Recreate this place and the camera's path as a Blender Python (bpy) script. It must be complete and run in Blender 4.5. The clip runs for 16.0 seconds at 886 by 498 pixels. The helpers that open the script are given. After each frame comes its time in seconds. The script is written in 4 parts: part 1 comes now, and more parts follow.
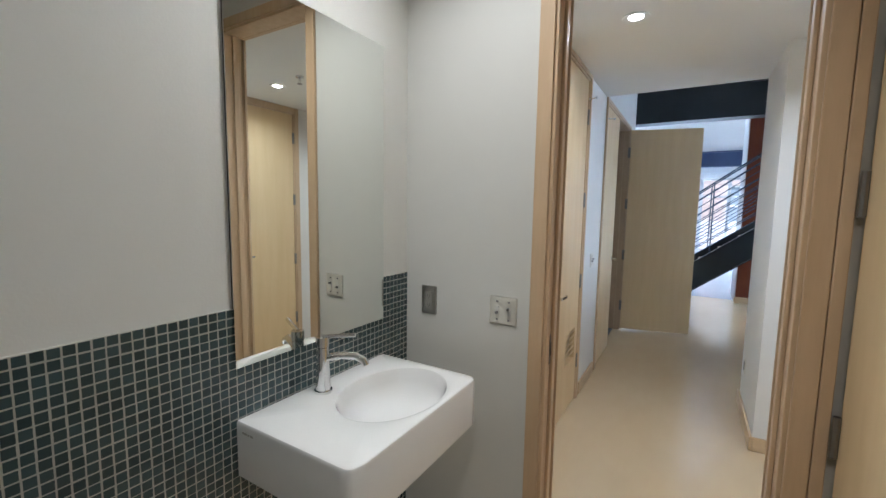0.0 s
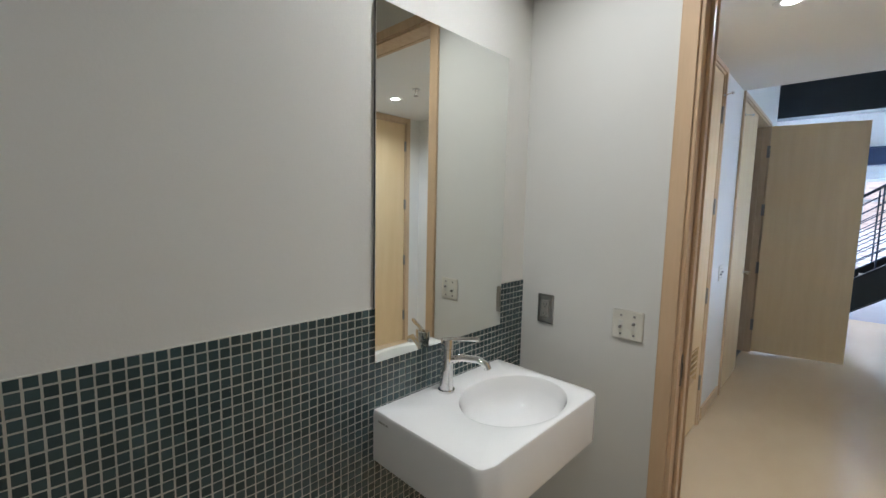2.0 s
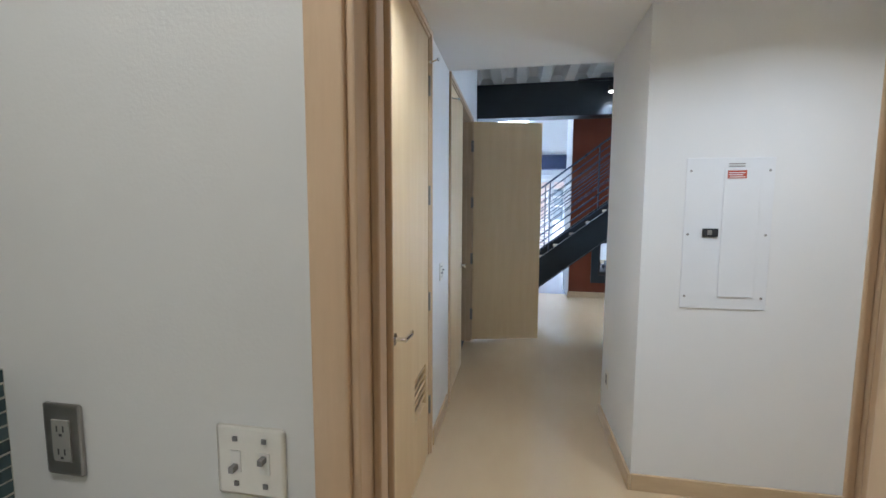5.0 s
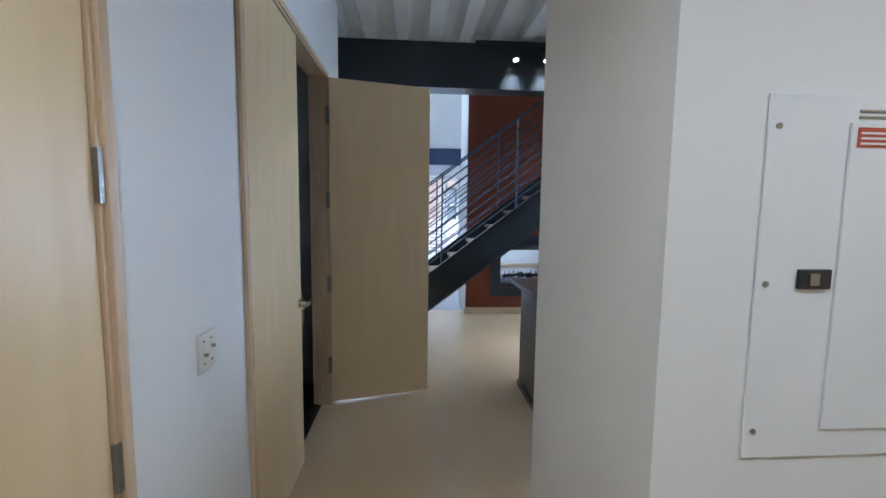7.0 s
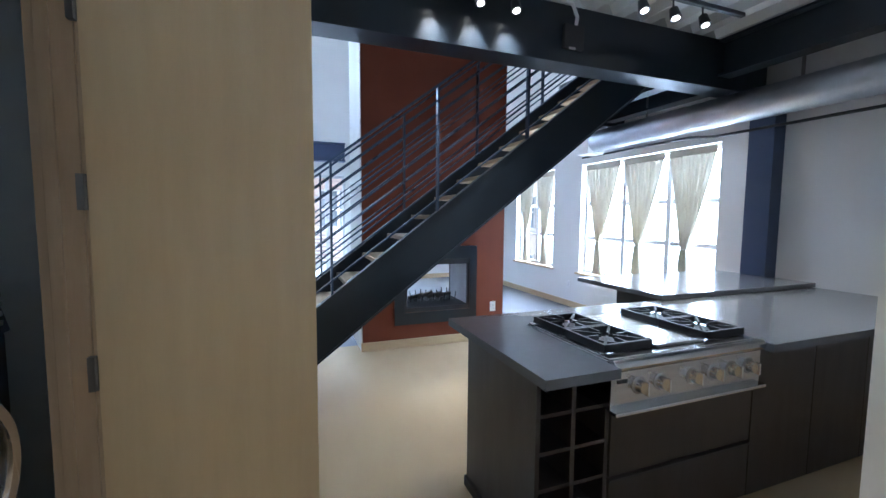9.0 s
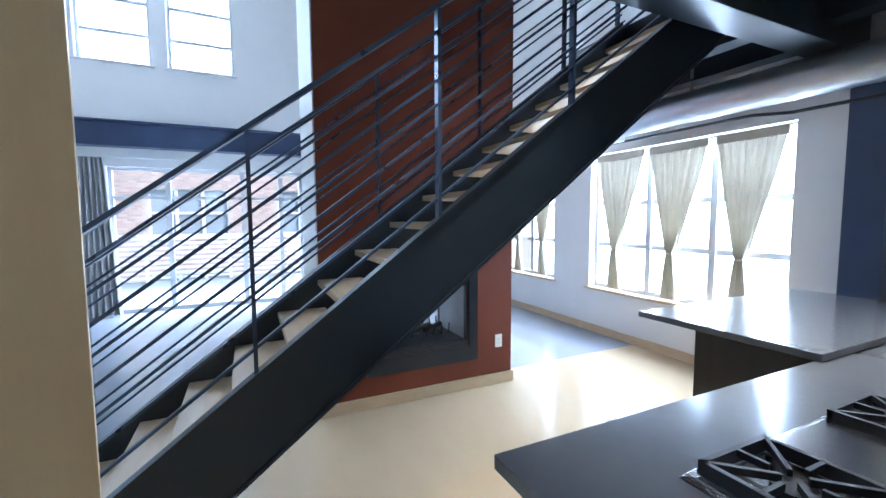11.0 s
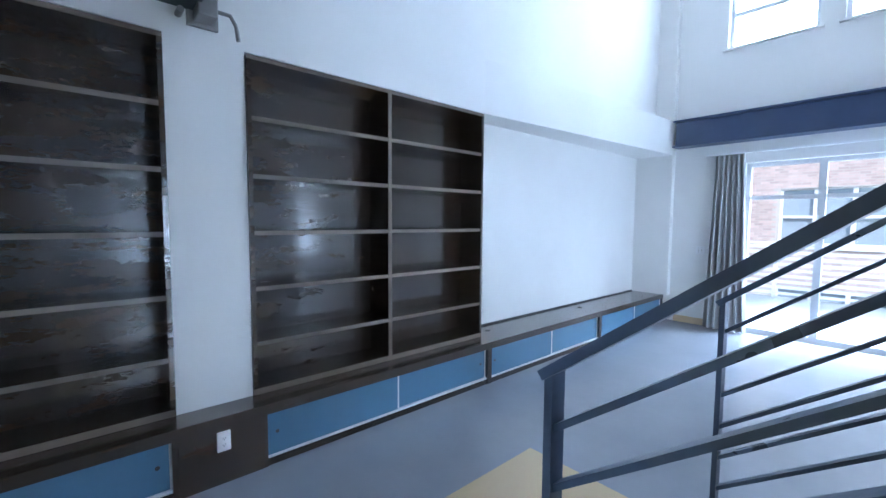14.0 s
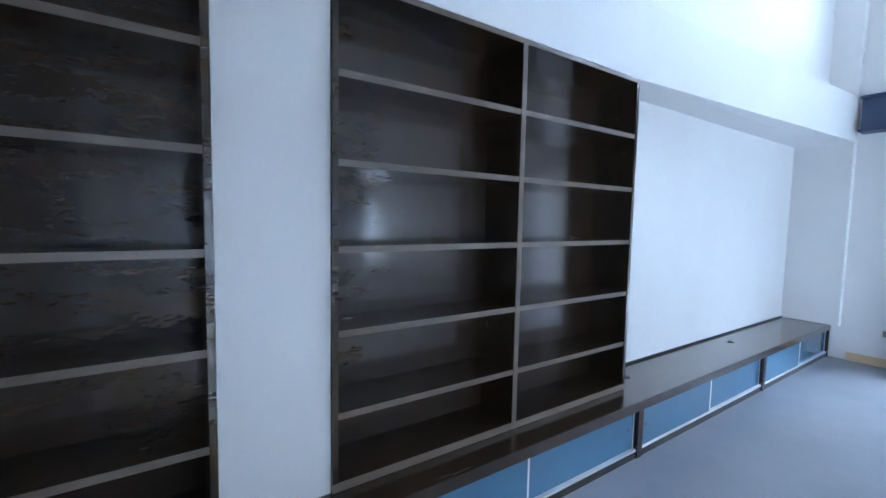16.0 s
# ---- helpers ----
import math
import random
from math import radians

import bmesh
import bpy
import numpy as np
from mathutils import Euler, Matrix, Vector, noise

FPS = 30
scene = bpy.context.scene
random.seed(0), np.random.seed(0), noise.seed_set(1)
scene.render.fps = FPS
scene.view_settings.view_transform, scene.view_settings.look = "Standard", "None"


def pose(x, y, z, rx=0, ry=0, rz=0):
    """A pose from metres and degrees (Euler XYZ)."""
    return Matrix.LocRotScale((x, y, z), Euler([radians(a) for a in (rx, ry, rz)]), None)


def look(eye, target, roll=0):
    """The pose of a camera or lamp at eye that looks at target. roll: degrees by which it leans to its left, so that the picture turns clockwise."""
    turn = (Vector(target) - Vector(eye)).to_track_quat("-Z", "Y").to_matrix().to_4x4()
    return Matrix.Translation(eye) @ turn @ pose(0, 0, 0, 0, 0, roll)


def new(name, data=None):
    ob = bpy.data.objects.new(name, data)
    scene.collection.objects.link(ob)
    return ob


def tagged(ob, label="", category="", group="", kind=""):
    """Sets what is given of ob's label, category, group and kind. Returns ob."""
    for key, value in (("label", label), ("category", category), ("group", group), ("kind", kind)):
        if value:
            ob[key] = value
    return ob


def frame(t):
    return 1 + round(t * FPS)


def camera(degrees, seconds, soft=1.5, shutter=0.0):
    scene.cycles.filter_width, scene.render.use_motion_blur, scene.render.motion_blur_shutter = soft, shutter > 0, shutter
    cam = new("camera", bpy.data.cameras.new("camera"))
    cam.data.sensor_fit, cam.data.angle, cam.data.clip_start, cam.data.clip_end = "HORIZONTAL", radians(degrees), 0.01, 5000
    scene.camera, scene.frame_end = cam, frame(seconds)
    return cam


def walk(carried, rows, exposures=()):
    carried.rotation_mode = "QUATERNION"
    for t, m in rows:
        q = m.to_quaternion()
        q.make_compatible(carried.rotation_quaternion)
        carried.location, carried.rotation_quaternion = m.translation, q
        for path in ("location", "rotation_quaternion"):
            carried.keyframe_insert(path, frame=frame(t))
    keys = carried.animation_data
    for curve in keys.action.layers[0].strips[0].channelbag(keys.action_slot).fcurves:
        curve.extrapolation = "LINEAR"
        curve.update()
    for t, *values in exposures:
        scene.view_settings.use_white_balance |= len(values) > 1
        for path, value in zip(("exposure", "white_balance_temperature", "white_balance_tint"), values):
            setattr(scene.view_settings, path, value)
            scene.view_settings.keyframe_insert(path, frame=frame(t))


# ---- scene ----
cam = camera(94.0, 16.0)
PATH = [
    (0, (0.248, -1.416, 1.505), (-0.778, 0.289, 1.3), 0.9),
    (0.5, (0.221, -1.452, 1.512), (-0.952, 0.155, 1.307), 1.0),
    (1, (0.201, -1.48, 1.521), (-1.082, 0.04, 1.312), 1.2),
    (1.5, (0.193, -1.494, 1.524), (-1.163, -0.039, 1.315), 1.2),
    (2, (0.191, -1.498, 1.524), (-1.196, -0.07, 1.325), 1.2),
    (2.5, (0.193, -1.482, 1.523), (-1.205, -0.066, 1.323), 1.2),
    (3, (0.19, -1.418, 1.515), (-1.186, 0.02, 1.319), 1.2),
    (3.5, (0.134, -1.26, 1.502), (-1.093, 0.308, 1.311), 1.1),
    (4, (0.075, -1.047, 1.496), (-0.893, 0.694, 1.31), 0.6),
    (4.5, (0.042, -0.786, 1.488), (-0.608, 1.097, 1.307), 0.4),
    (5, (0.036, -0.513, 1.484), (-0.315, 1.447, 1.298), 0.2),
    (7.4, (0.175, 1.257, 1.513), (0.377, 3.238, 1.323), 0.7),
    (8, (0.129, 1.688, 1.506), (0.469, 3.651, 1.33), 0.5),
    (8.6, (0.143, 2.078, 1.497), (0.713, 3.988, 1.333), 0.5),
    (10.8, (0.438, 3.511, 1.543), (1.394, 5.26, 1.379), 0.0),
    (11, (0.469, 3.63, 1.542), (1.316, 5.435, 1.386), -0.3),
    (11.5, (0.538, 3.896, 1.54), (1.045, 5.824, 1.386), -0.6),
    (12, (0.547, 4.145, 1.525), (0.688, 6.135, 1.383), -0.5),
    (12.5, (0.499, 4.363, 1.531), (0.267, 6.344, 1.392), -0.4),
    (13, (0.397, 4.564, 1.522), (-0.283, 6.44, 1.387), -0.3),
    (13.5, (0.278, 4.687, 1.539), (-0.853, 6.33, 1.4), 0.1),
    (14, (0.067, 4.808, 1.538), (-1.432, 6.125, 1.4), 0.4),
    (14.5, (-0.184, 4.889, 1.54), (-1.926, 5.862, 1.403), 0.2),
    (15, (-0.474, 4.885, 1.555), (-2.293, 5.703, 1.418), 0.5),
    (15.5, (-0.769, 4.937, 1.534), (-2.564, 5.81, 1.41), 1.2),
    (16, (-1.027, 5.047, 1.586), (-2.684, 6.157, 1.439), 1.1),
]
walk(cam, [(t, look(eye, target, roll)) for t, eye, target, roll in PATH], exposures=[(0.0, 0.7, 5500, 10), (3.5, 0.7, 5500, 10), (5.0, 0.65, 5500, 10), (7.3, 0.3, 5500, 10), (8.7, 0.5, 5500, 10), (16.0, 0.5, 5500, 10)])

# ---- light ----
world = bpy.data.worlds.new("world")
scene.world = world
world.use_nodes = True
wn = world.node_tree
sky = wn.nodes.new("ShaderNodeTexSky")
sky.sky_type = "NISHITA"
sky.sun_disc = False
SUN_FROM = Vector((0.60, -0.60, 0.62)).normalized()
sky.sun_elevation = math.asin(SUN_FROM.z)
sky.sun_rotation = math.atan2(SUN_FROM.x, SUN_FROM.y)
wn.links.new(sky.outputs[0], wn.nodes["Background"].inputs[0])
wn.nodes["Background"].inputs[1].default_value = 0.15
sun = new("sun", bpy.data.lights.new("sun", "SUN"))
sun.data.energy, sun.data.angle, sun.data.color = 3.5, radians(0.5), (1.0, 0.96, 0.9)
sun.matrix_world = look(SUN_FROM * 30, (0, 0, 0))


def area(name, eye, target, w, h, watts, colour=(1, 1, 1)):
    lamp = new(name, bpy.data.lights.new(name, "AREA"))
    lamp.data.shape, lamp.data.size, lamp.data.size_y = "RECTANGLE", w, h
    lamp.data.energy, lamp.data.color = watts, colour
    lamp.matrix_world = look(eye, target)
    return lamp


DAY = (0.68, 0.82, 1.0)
# Added area lamps outside the windows, standing in for sky daylight.
area("sky_fill_right", (5.25, 7.0, 1.65), (0, 7.0, 1.65), 5.6, 2.2, 900, DAY)
area("sky_fill_upper", (-0.75, 12.4, 4.95), (-0.75, 0, 4.0), 3.0, 2.6, 300, DAY)
# Fill lamp hidden above the terrace doors, out of sight from inside.
area("sky_fill_slider", (-0.1, 12.55, 3.2), (-0.1, 9.6, 0.6), 3.2, 0.9, 880, DAY)


def disc(name, x, y, z, r, watts, colour, spread=150, to=None):
    lamp = new(name, bpy.data.lights.new(name, "AREA"))
    lamp.data.shape, lamp.data.size = "DISK", 2 * r
    lamp.data.energy, lamp.data.color, lamp.data.spread = watts, colour, radians(spread)
    lamp.matrix_world = look((x, y, z), to or (x, y + 0.001, z - 1))
    return lamp


WARM = (1.0, 0.86, 0.68)
disc("bath_light_unseen", -0.36, -0.52, 2.738, 0.05, 5.0, (1.0, 0.94, 0.82), 118)
# Second lamp, added out of view as overall fill.
disc("bath_light_unseen", 0.35, -1.75, 2.738, 0.05, 3.2, (1.0, 0.94, 0.84))
disc("hall_light", -0.07, 0.99, 2.474, 0.045, 7.0, (0.93, 0.97, 1.0))
disc("hall_light", 1.25, 0.92, 2.474, 0.045, 5.5, (0.93, 0.97, 1.0))

# ---- materials ----


def mat(name, c1, c2=None, rough=0.5, metal=0.0, scale=4.0, stretch=(1, 1, 1), fine=60.0, bump=0.05, spread=0.12, rvar=0.08, coat=0.0, each=0.0, trans=0.0, spec=0.5):
    m = bpy.data.materials.new(name)
    m.use_nodes = True
    nt = m.node_tree
    b = nt.nodes["Principled BSDF"]
    if c2 is None:
        c2 = tuple(c * 0.86 for c in c1)
    co = nt.nodes.new("ShaderNodeTexCoord")
    mp = nt.nodes.new("ShaderNodeMapping")
    mp.inputs["Scale"].default_value = stretch
    geo = nt.nodes.new("ShaderNodeNewGeometry")
    nt.links.new(geo.outputs["Position"], mp.inputs[0])
    n1 = nt.nodes.new("ShaderNodeTexNoise")
    n1.inputs["Scale"].default_value, n1.inputs["Detail"].default_value = scale, 5
    n2 = nt.nodes.new("ShaderNodeTexNoise")
    n2.inputs["Scale"].default_value, n2.inputs["Detail"].default_value = fine, 3
    for n in (n1, n2):
        nt.links.new(mp.outputs[0], n.inputs["Vector"])
    ramp = nt.nodes.new("ShaderNodeMapRange")
    ramp.inputs[1].default_value, ramp.inputs[2].default_value = 0.5 - spread * 1.7, 0.5 + spread * 1.7
    nt.links.new(n1.outputs[0], ramp.inputs[0])
    add = nt.nodes.new("ShaderNodeMath")
    add.operation = "MULTIPLY_ADD"
    ramp.inputs[4].default_value = 0.7
    nt.links.new(n2.outputs[0], add.inputs[0])
    add.inputs[1].default_value = 0.3
    nt.links.new(ramp.outputs[0], add.inputs[2])
    mix = nt.nodes.new("ShaderNodeMix")
    mix.data_type = "RGBA"
    nt.links.new(add.outputs[0], mix.inputs[0])
    mix.inputs[6].default_value, mix.inputs[7].default_value = (*c1, 1), (*c2, 1)
    out = mix.outputs[2]
    if each:
        oi = nt.nodes.new("ShaderNodeObjectInfo")
        hs = nt.nodes.new("ShaderNodeHueSaturation")
        rr = nt.nodes.new("ShaderNodeMapRange")
        rr.inputs[3].default_value, rr.inputs[4].default_value = 1 - each, 1 + each
        gm = nt.nodes.new("ShaderNodeMath")
        gm.operation = "ADD"
        fr = nt.nodes.new("ShaderNodeMath")
        fr.operation = "FRACT"
        nt.links.new(oi.outputs["Random"], gm.inputs[0])
        nt.links.new(geo.outputs["Random Per Island"], gm.inputs[1])
        nt.links.new(gm.outputs[0], fr.inputs[0])
        nt.links.new(fr.outputs[0], rr.inputs[0])
        nt.links.new(rr.outputs[0], hs.inputs["Value"])
        nt.links.new(out, hs.inputs["Color"])
        out = hs.outputs[0]
    nt.links.new(out, b.inputs["Base Color"])
    rg = nt.nodes.new("ShaderNodeMapRange")
    rg.inputs[3].default_value, rg.inputs[4].default_value = max(0.02, rough - rvar), min(1, rough + rvar)
    nt.links.new(n1.outputs[0], rg.inputs[0])
    nt.links.new(rg.outputs[0], b.inputs["Roughness"])
    b.inputs["Metallic"].default_value = metal
    b.inputs["Specular IOR Level"].default_value = spec
    b.inputs["Coat Weight"].default_value = coat
    b.inputs["Coat Roughness"].default_value = 0.12
    b.inputs["Transmission Weight"].default_value = trans
    if bump:
        bp = nt.nodes.new("ShaderNodeBump")
        bp.inputs["Strength"].default_value, bp.inputs["Distance"].default_value = bump, 0.01
        nt.links.new(n2.outputs[0], bp.inputs["Height"])
        nt.links.new(bp.outputs[0], b.inputs["Normal"])
    return m


def emit(name, colour, power):
    m = bpy.data.materials.new(name)
    m.use_nodes = True
    b = m.node_tree.nodes["Principled BSDF"]
    b.inputs["Base Color"].default_value = (*colour, 1)
    b.inputs["Emission Color"].default_value, b.inputs["Emission Strength"].default_value = (*colour, 1), power
    return m


def glass_mat(name, tint=(1, 1, 1), rough=0.0):
    m = bpy.data.materials.new(name)
    m.use_nodes = True
    b = m.node_tree.nodes["Principled BSDF"]
    b.inputs["Base Color"].default_value = (*tint, 1)
    b.inputs["Transmission Weight"].default_value, b.inputs["Roughness"].default_value = 1.0, rough
    b.inputs["IOR"].default_value = 1.1
    return m


M_WALL = mat("wall_paint", (0.80, 0.79, 0.76), (0.74, 0.73, 0.70), 0.62, scale=1.2, fine=180, bump=0.04)
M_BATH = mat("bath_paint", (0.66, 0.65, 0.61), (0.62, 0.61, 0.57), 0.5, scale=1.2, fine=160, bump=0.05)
M_CEIL = mat("ceiling_paint", (0.80, 0.79, 0.77), (0.76, 0.75, 0.73), 0.8, scale=1.0, fine=150, bump=0.03)
M_MAPLE = mat("maple_veneer", (0.75, 0.575, 0.335), (0.67, 0.49, 0.265), 0.38, scale=5, stretch=(3.5, 3.5, 0.35), fine=45, bump=0.03, spread=0.16)
M_CASING = mat("maple_trim", (0.62, 0.455, 0.29), (0.52, 0.365, 0.22), 0.42, scale=7, stretch=(4, 4, 0.4), fine=50, bump=0.05)
M_BASE = mat("base_trim", (0.62, 0.47, 0.29), (0.53, 0.385, 0.225), 0.45, scale=6, stretch=(1, 1, 4), fine=50, bump=0.05)
M_FLOOR = mat("beige_floor", (0.61, 0.47, 0.295), (0.52, 0.385, 0.225), 0.17, scale=2.2, stretch=(1, 0.45, 1), fine=9, bump=0.0, spread=0.22, rvar=0.03, coat=0.0)
M_GREY = mat("grey_concrete", (0.32, 0.33, 0.36), (0.25, 0.26, 0.29), 0.2, scale=2.0, fine=9, bump=0.0, spread=0.22, rvar=0.03, coat=0.0)
M_STEEL = mat("black_steel", (0.018, 0.027, 0.037), (0.012, 0.017, 0.023), 0.33, metal=0.0, scale=3, fine=70, bump=0.06)
# Rail steel: the blue sheen of reflected sky is in the base colour.
M_RAIL_SHEEN = mat("rail_steel_sky_sheen", (0.070, 0.100, 0.155), (0.050, 0.072, 0.115), 0.30, metal=0.6, scale=6, fine=90, bump=0.05)
# Black steel with the blue of daylight put into its colour.
M_DAYLIT_STEEL = mat("daylit_steel", (0.055, 0.08, 0.15), (0.04, 0.06, 0.115), 0.4, scale=3, fine=70, bump=0.05)
M_RUST = mat("rust_paint", (0.195, 0.053, 0.025), (0.155, 0.041, 0.020), 0.7, scale=2.2, fine=120, bump=0.05, spec=0.2)
M_TREAD = mat("tread_wood", (0.62, 0.47, 0.30), (0.52, 0.37, 0.22), 0.38, scale=6, stretch=(3, 0.5, 3), fine=40, bump=0.04)
M_WALNUT = mat("walnut", (0.046, 0.027, 0.015), (0.031, 0.018, 0.010), 0.26, scale=5, stretch=(4, 0.5, 2), fine=55, bump=0.015, spread=0.3, rvar=0.03, coat=0.75)
M_WALNUT_EDGE = mat("walnut_edge", (0.16, 0.125, 0.095), (0.11, 0.085, 0.066), 0.4, scale=8, stretch=(2, 0.5, 2), fine=60, bump=0.05)
M_ESPRESSO = mat("espresso", (0.035, 0.027, 0.024), (0.022, 0.017, 0.015), 0.35, scale=5, stretch=(3, 3, 0.5), fine=60, bump=0.05)
M_BLUEGLASS = mat("blue_glass_panel", (0.105, 0.205, 0.30), (0.09, 0.18, 0.27), 0.12, scale=1.5, fine=40, bump=0.0, coat=0.5)
M_COUNTER = mat("grey_counter", (0.17, 0.175, 0.185), (0.12, 0.123, 0.132), 0.19, scale=3.5, fine=30, bump=0.0, spread=0.3, coat=0.2, rvar=0.04)
M_STAINLESS = mat("stainless", (0.62, 0.61, 0.60), (0.52, 0.51, 0.50), 0.19, metal=1.0, scale=3, stretch=(1, 12, 12), fine=50, bump=0.02, rvar=0.04)
M_CHROME = mat("chrome", (0.8, 0.8, 0.8), (0.76, 0.76, 0.76), 0.06, metal=1.0, scale=3, fine=20, bump=0.0, rvar=0.03)
M_NICKEL = mat("brushed_nickel", (0.42, 0.40, 0.37), (0.36, 0.345, 0.32), 0.38, metal=1.0, scale=10, fine=80, bump=0.03)
M_HINGE = mat("hinge_metal", (0.30, 0.29, 0.28), (0.24, 0.23, 0.22), 0.4, metal=0.9, scale=10, fine=80, bump=0.03)
M_IRON = mat("cast_iron", (0.016, 0.016, 0.018), (0.026, 0.026, 0.028), 0.55, scale=20, fine=160, bump=0.15)
M_GALV = mat("galvanised_duct", (0.55, 0.58, 0.62), (0.42, 0.45, 0.49), 0.38, metal=0.9, scale=9, fine=30, bump=0.03, spread=0.2)
M_DECK = mat("white_deck", (0.66, 0.66, 0.65), (0.56, 0.56, 0.55), 0.5, scale=3, fine=60, bump=0.03)
M_CERAMIC = mat("ceramic", (0.80, 0.79, 0.77), (0.78, 0.77, 0.75), 0.09, scale=2, fine=20, bump=0.0, coat=0.6, rvar=0.03)
M_TILE = mat("mosaic_tile", (0.030, 0.052, 0.056), (0.052, 0.082, 0.086), 0.19, scale=9, fine=90, bump=0.03, each=0.28, rvar=0.05)
M_GROUT = mat("grout", (0.60, 0.58, 0.51), (0.50, 0.48, 0.42), 0.85, scale=12, fine=140, bump=0.1)
M_PLATE = mat("steel_plate", (0.78, 0.75, 0.67), (0.72, 0.69, 0.61), 0.33, metal=0.4, scale=6, fine=70, bump=0.02)
M_IVORY = mat("ivory_plastic", (0.74, 0.72, 0.66), (0.70, 0.68, 0.62), 0.4, scale=4, fine=60, bump=0.0)
M_GREYPLASTIC = mat("grey_plastic", (0.27, 0.26, 0.23), (0.24, 0.23, 0.20), 0.4, scale=4, fine=60, bump=0.0)
M_WHITE = mat("white_plastic", (0.80, 0.80, 0.79), (0.76, 0.76, 0.75), 0.4, scale=4, fine=60, bump=0.0)
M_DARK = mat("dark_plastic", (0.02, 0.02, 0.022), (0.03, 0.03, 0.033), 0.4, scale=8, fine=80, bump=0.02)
M_FRAME = mat("window_frame_paint", (0.62, 0.63, 0.64), (0.54, 0.55, 0.56), 0.4, scale=4, fine=60, bump=0.02)
M_SHEER = mat("sheer_linen", (0.66, 0.61, 0.50), (0.58, 0.53, 0.42), 0.85, scale=8, fine=240, bump=0.1)
M_DRAPE = mat("grey_drape", (0.46, 0.46, 0.455), (0.36, 0.36, 0.36), 0.8, scale=6, stretch=(2, 2, 0.5), fine=160, bump=0.1)
M_NAVY = mat("washer_navy", (0.02, 0.024, 0.04), (0.014, 0.017, 0.03), 0.18, scale=3, fine=40, bump=0.0, coat=0.5, rvar=0.04)
M_SLATE = mat("laundry_paint", (0.50, 0.55, 0.57), (0.46, 0.51, 0.53), 0.6, scale=1.5, fine=120, bump=0.04)
M_BRICK = mat("far_brick", (0.60, 0.49, 0.45), (0.53, 0.41, 0.37), 0.85, scale=3, fine=40, bump=0.1, each=0.15)
M_MORTAR = mat("far_mortar", (0.58, 0.55, 0.51), (0.53, 0.49, 0.45), 0.9, scale=3, fine=40, bump=0.1)
# Opaque far panes; pale blue-grey colour carries the reflected sky.
M_FARGLASS_SKY = mat("far_glass_sky_reflection", (0.34, 0.40, 0.46), (0.28, 0.34, 0.40), 0.12, scale=1.0, fine=8, bump=0.0)
M_PAVE = mat("terrace_concrete", (0.62, 0.61, 0.58), (0.54, 0.53, 0.50), 0.8, scale=2, fine=40, bump=0.1)
M_GROUND = mat("ground_asphalt", (0.09, 0.09, 0.09), (0.06, 0.06, 0.06), 0.9, scale=2, fine=40, bump=0.1)
M_RED = mat("red_sticker", (0.50, 0.09, 0.04), (0.45, 0.08, 0.04), 0.5, scale=10, fine=60, bump=0.0)
M_LOG = mat("charred_log", (0.05, 0.045, 0.04), (0.10, 0.09, 0.08), 0.9, scale=20, fine=120, bump=0.4)
M_FIREBOX = mat("firebox_panel", (0.36, 0.37, 0.38), (0.25, 0.255, 0.265), 0.6, scale=5, fine=60, bump=0.1)
M_GLASS = glass_mat("window_glass", (1, 1, 1))
M_SMOKED = glass_mat("smoked_glass", (0.25, 0.26, 0.28))
M_BULB = emit("lamp_glow", (1.0, 0.93, 0.82), 14)
M_MIRROR = bpy.data.materials.new("mirror")
M_MIRROR.use_nodes = True
_b = M_MIRROR.node_tree.nodes["Principled BSDF"]
_b.inputs["Base Color"].default_value = (0.88, 0.90, 0.86, 1)
_b.inputs["Metallic"].default_value, _b.inputs["Roughness"].default_value = 1.0, 0.01
# sheer cloth lets daylight through
_s = M_SHEER.node_tree
_t = _s.nodes.new("ShaderNodeBsdfTranslucent")
_t.inputs[0].default_value = (0.74, 0.66, 0.50, 1)
_m = _s.nodes.new("ShaderNodeMixShader")
_m.inputs[0].default_value = 0.02
_s.links.new(_s.nodes["Principled BSDF"].outputs[0], _m.inputs[1])
_s.links.new(_t.outputs[0], _m.inputs[2])
_s.links.new(_m.outputs[0], _s.nodes["Material Output"].inputs[0])

# ---- building helpers ----


def bx(bm, x0, x1, y0, y1, z0, z1, bevel=0.0):
    m = Matrix.Translation(((x0 + x1) / 2, (y0 + y1) / 2, (z0 + z1) / 2)) @ Matrix.Diagonal((abs(x1 - x0), abs(y1 - y0), abs(z1 - z0), 1))
    r = bmesh.ops.create_cube(bm, size=1, matrix=m)
    if bevel:
        es = list({e for v in r["verts"] for e in v.link_edges})
        bmesh.ops.bevel(bm, geom=es, offset=bevel, segments=2, affect="EDGES", profile=0.5)
    return bm


def box(*a, bevel=0.0):
    return bx(bmesh.new(), *a, bevel=bevel)


def rod(bm, a, b, r, seg=10, r2=None):
    a, b = Vector(a), Vector(b)
    d = b - a
    m = Matrix.Translation((a + b) / 2) @ d.to_track_quat("Z", "Y").to_matrix().to_4x4()
    bmesh.ops.create_cone(bm, cap_ends=True, segments=seg, radius1=r, radius2=r if r2 is None else r2, depth=d.length, matrix=m)
    return bm


def rodm(a, b, r, seg=10, r2=None):
    return rod(bmesh.new(), a, b, r, seg, r2)


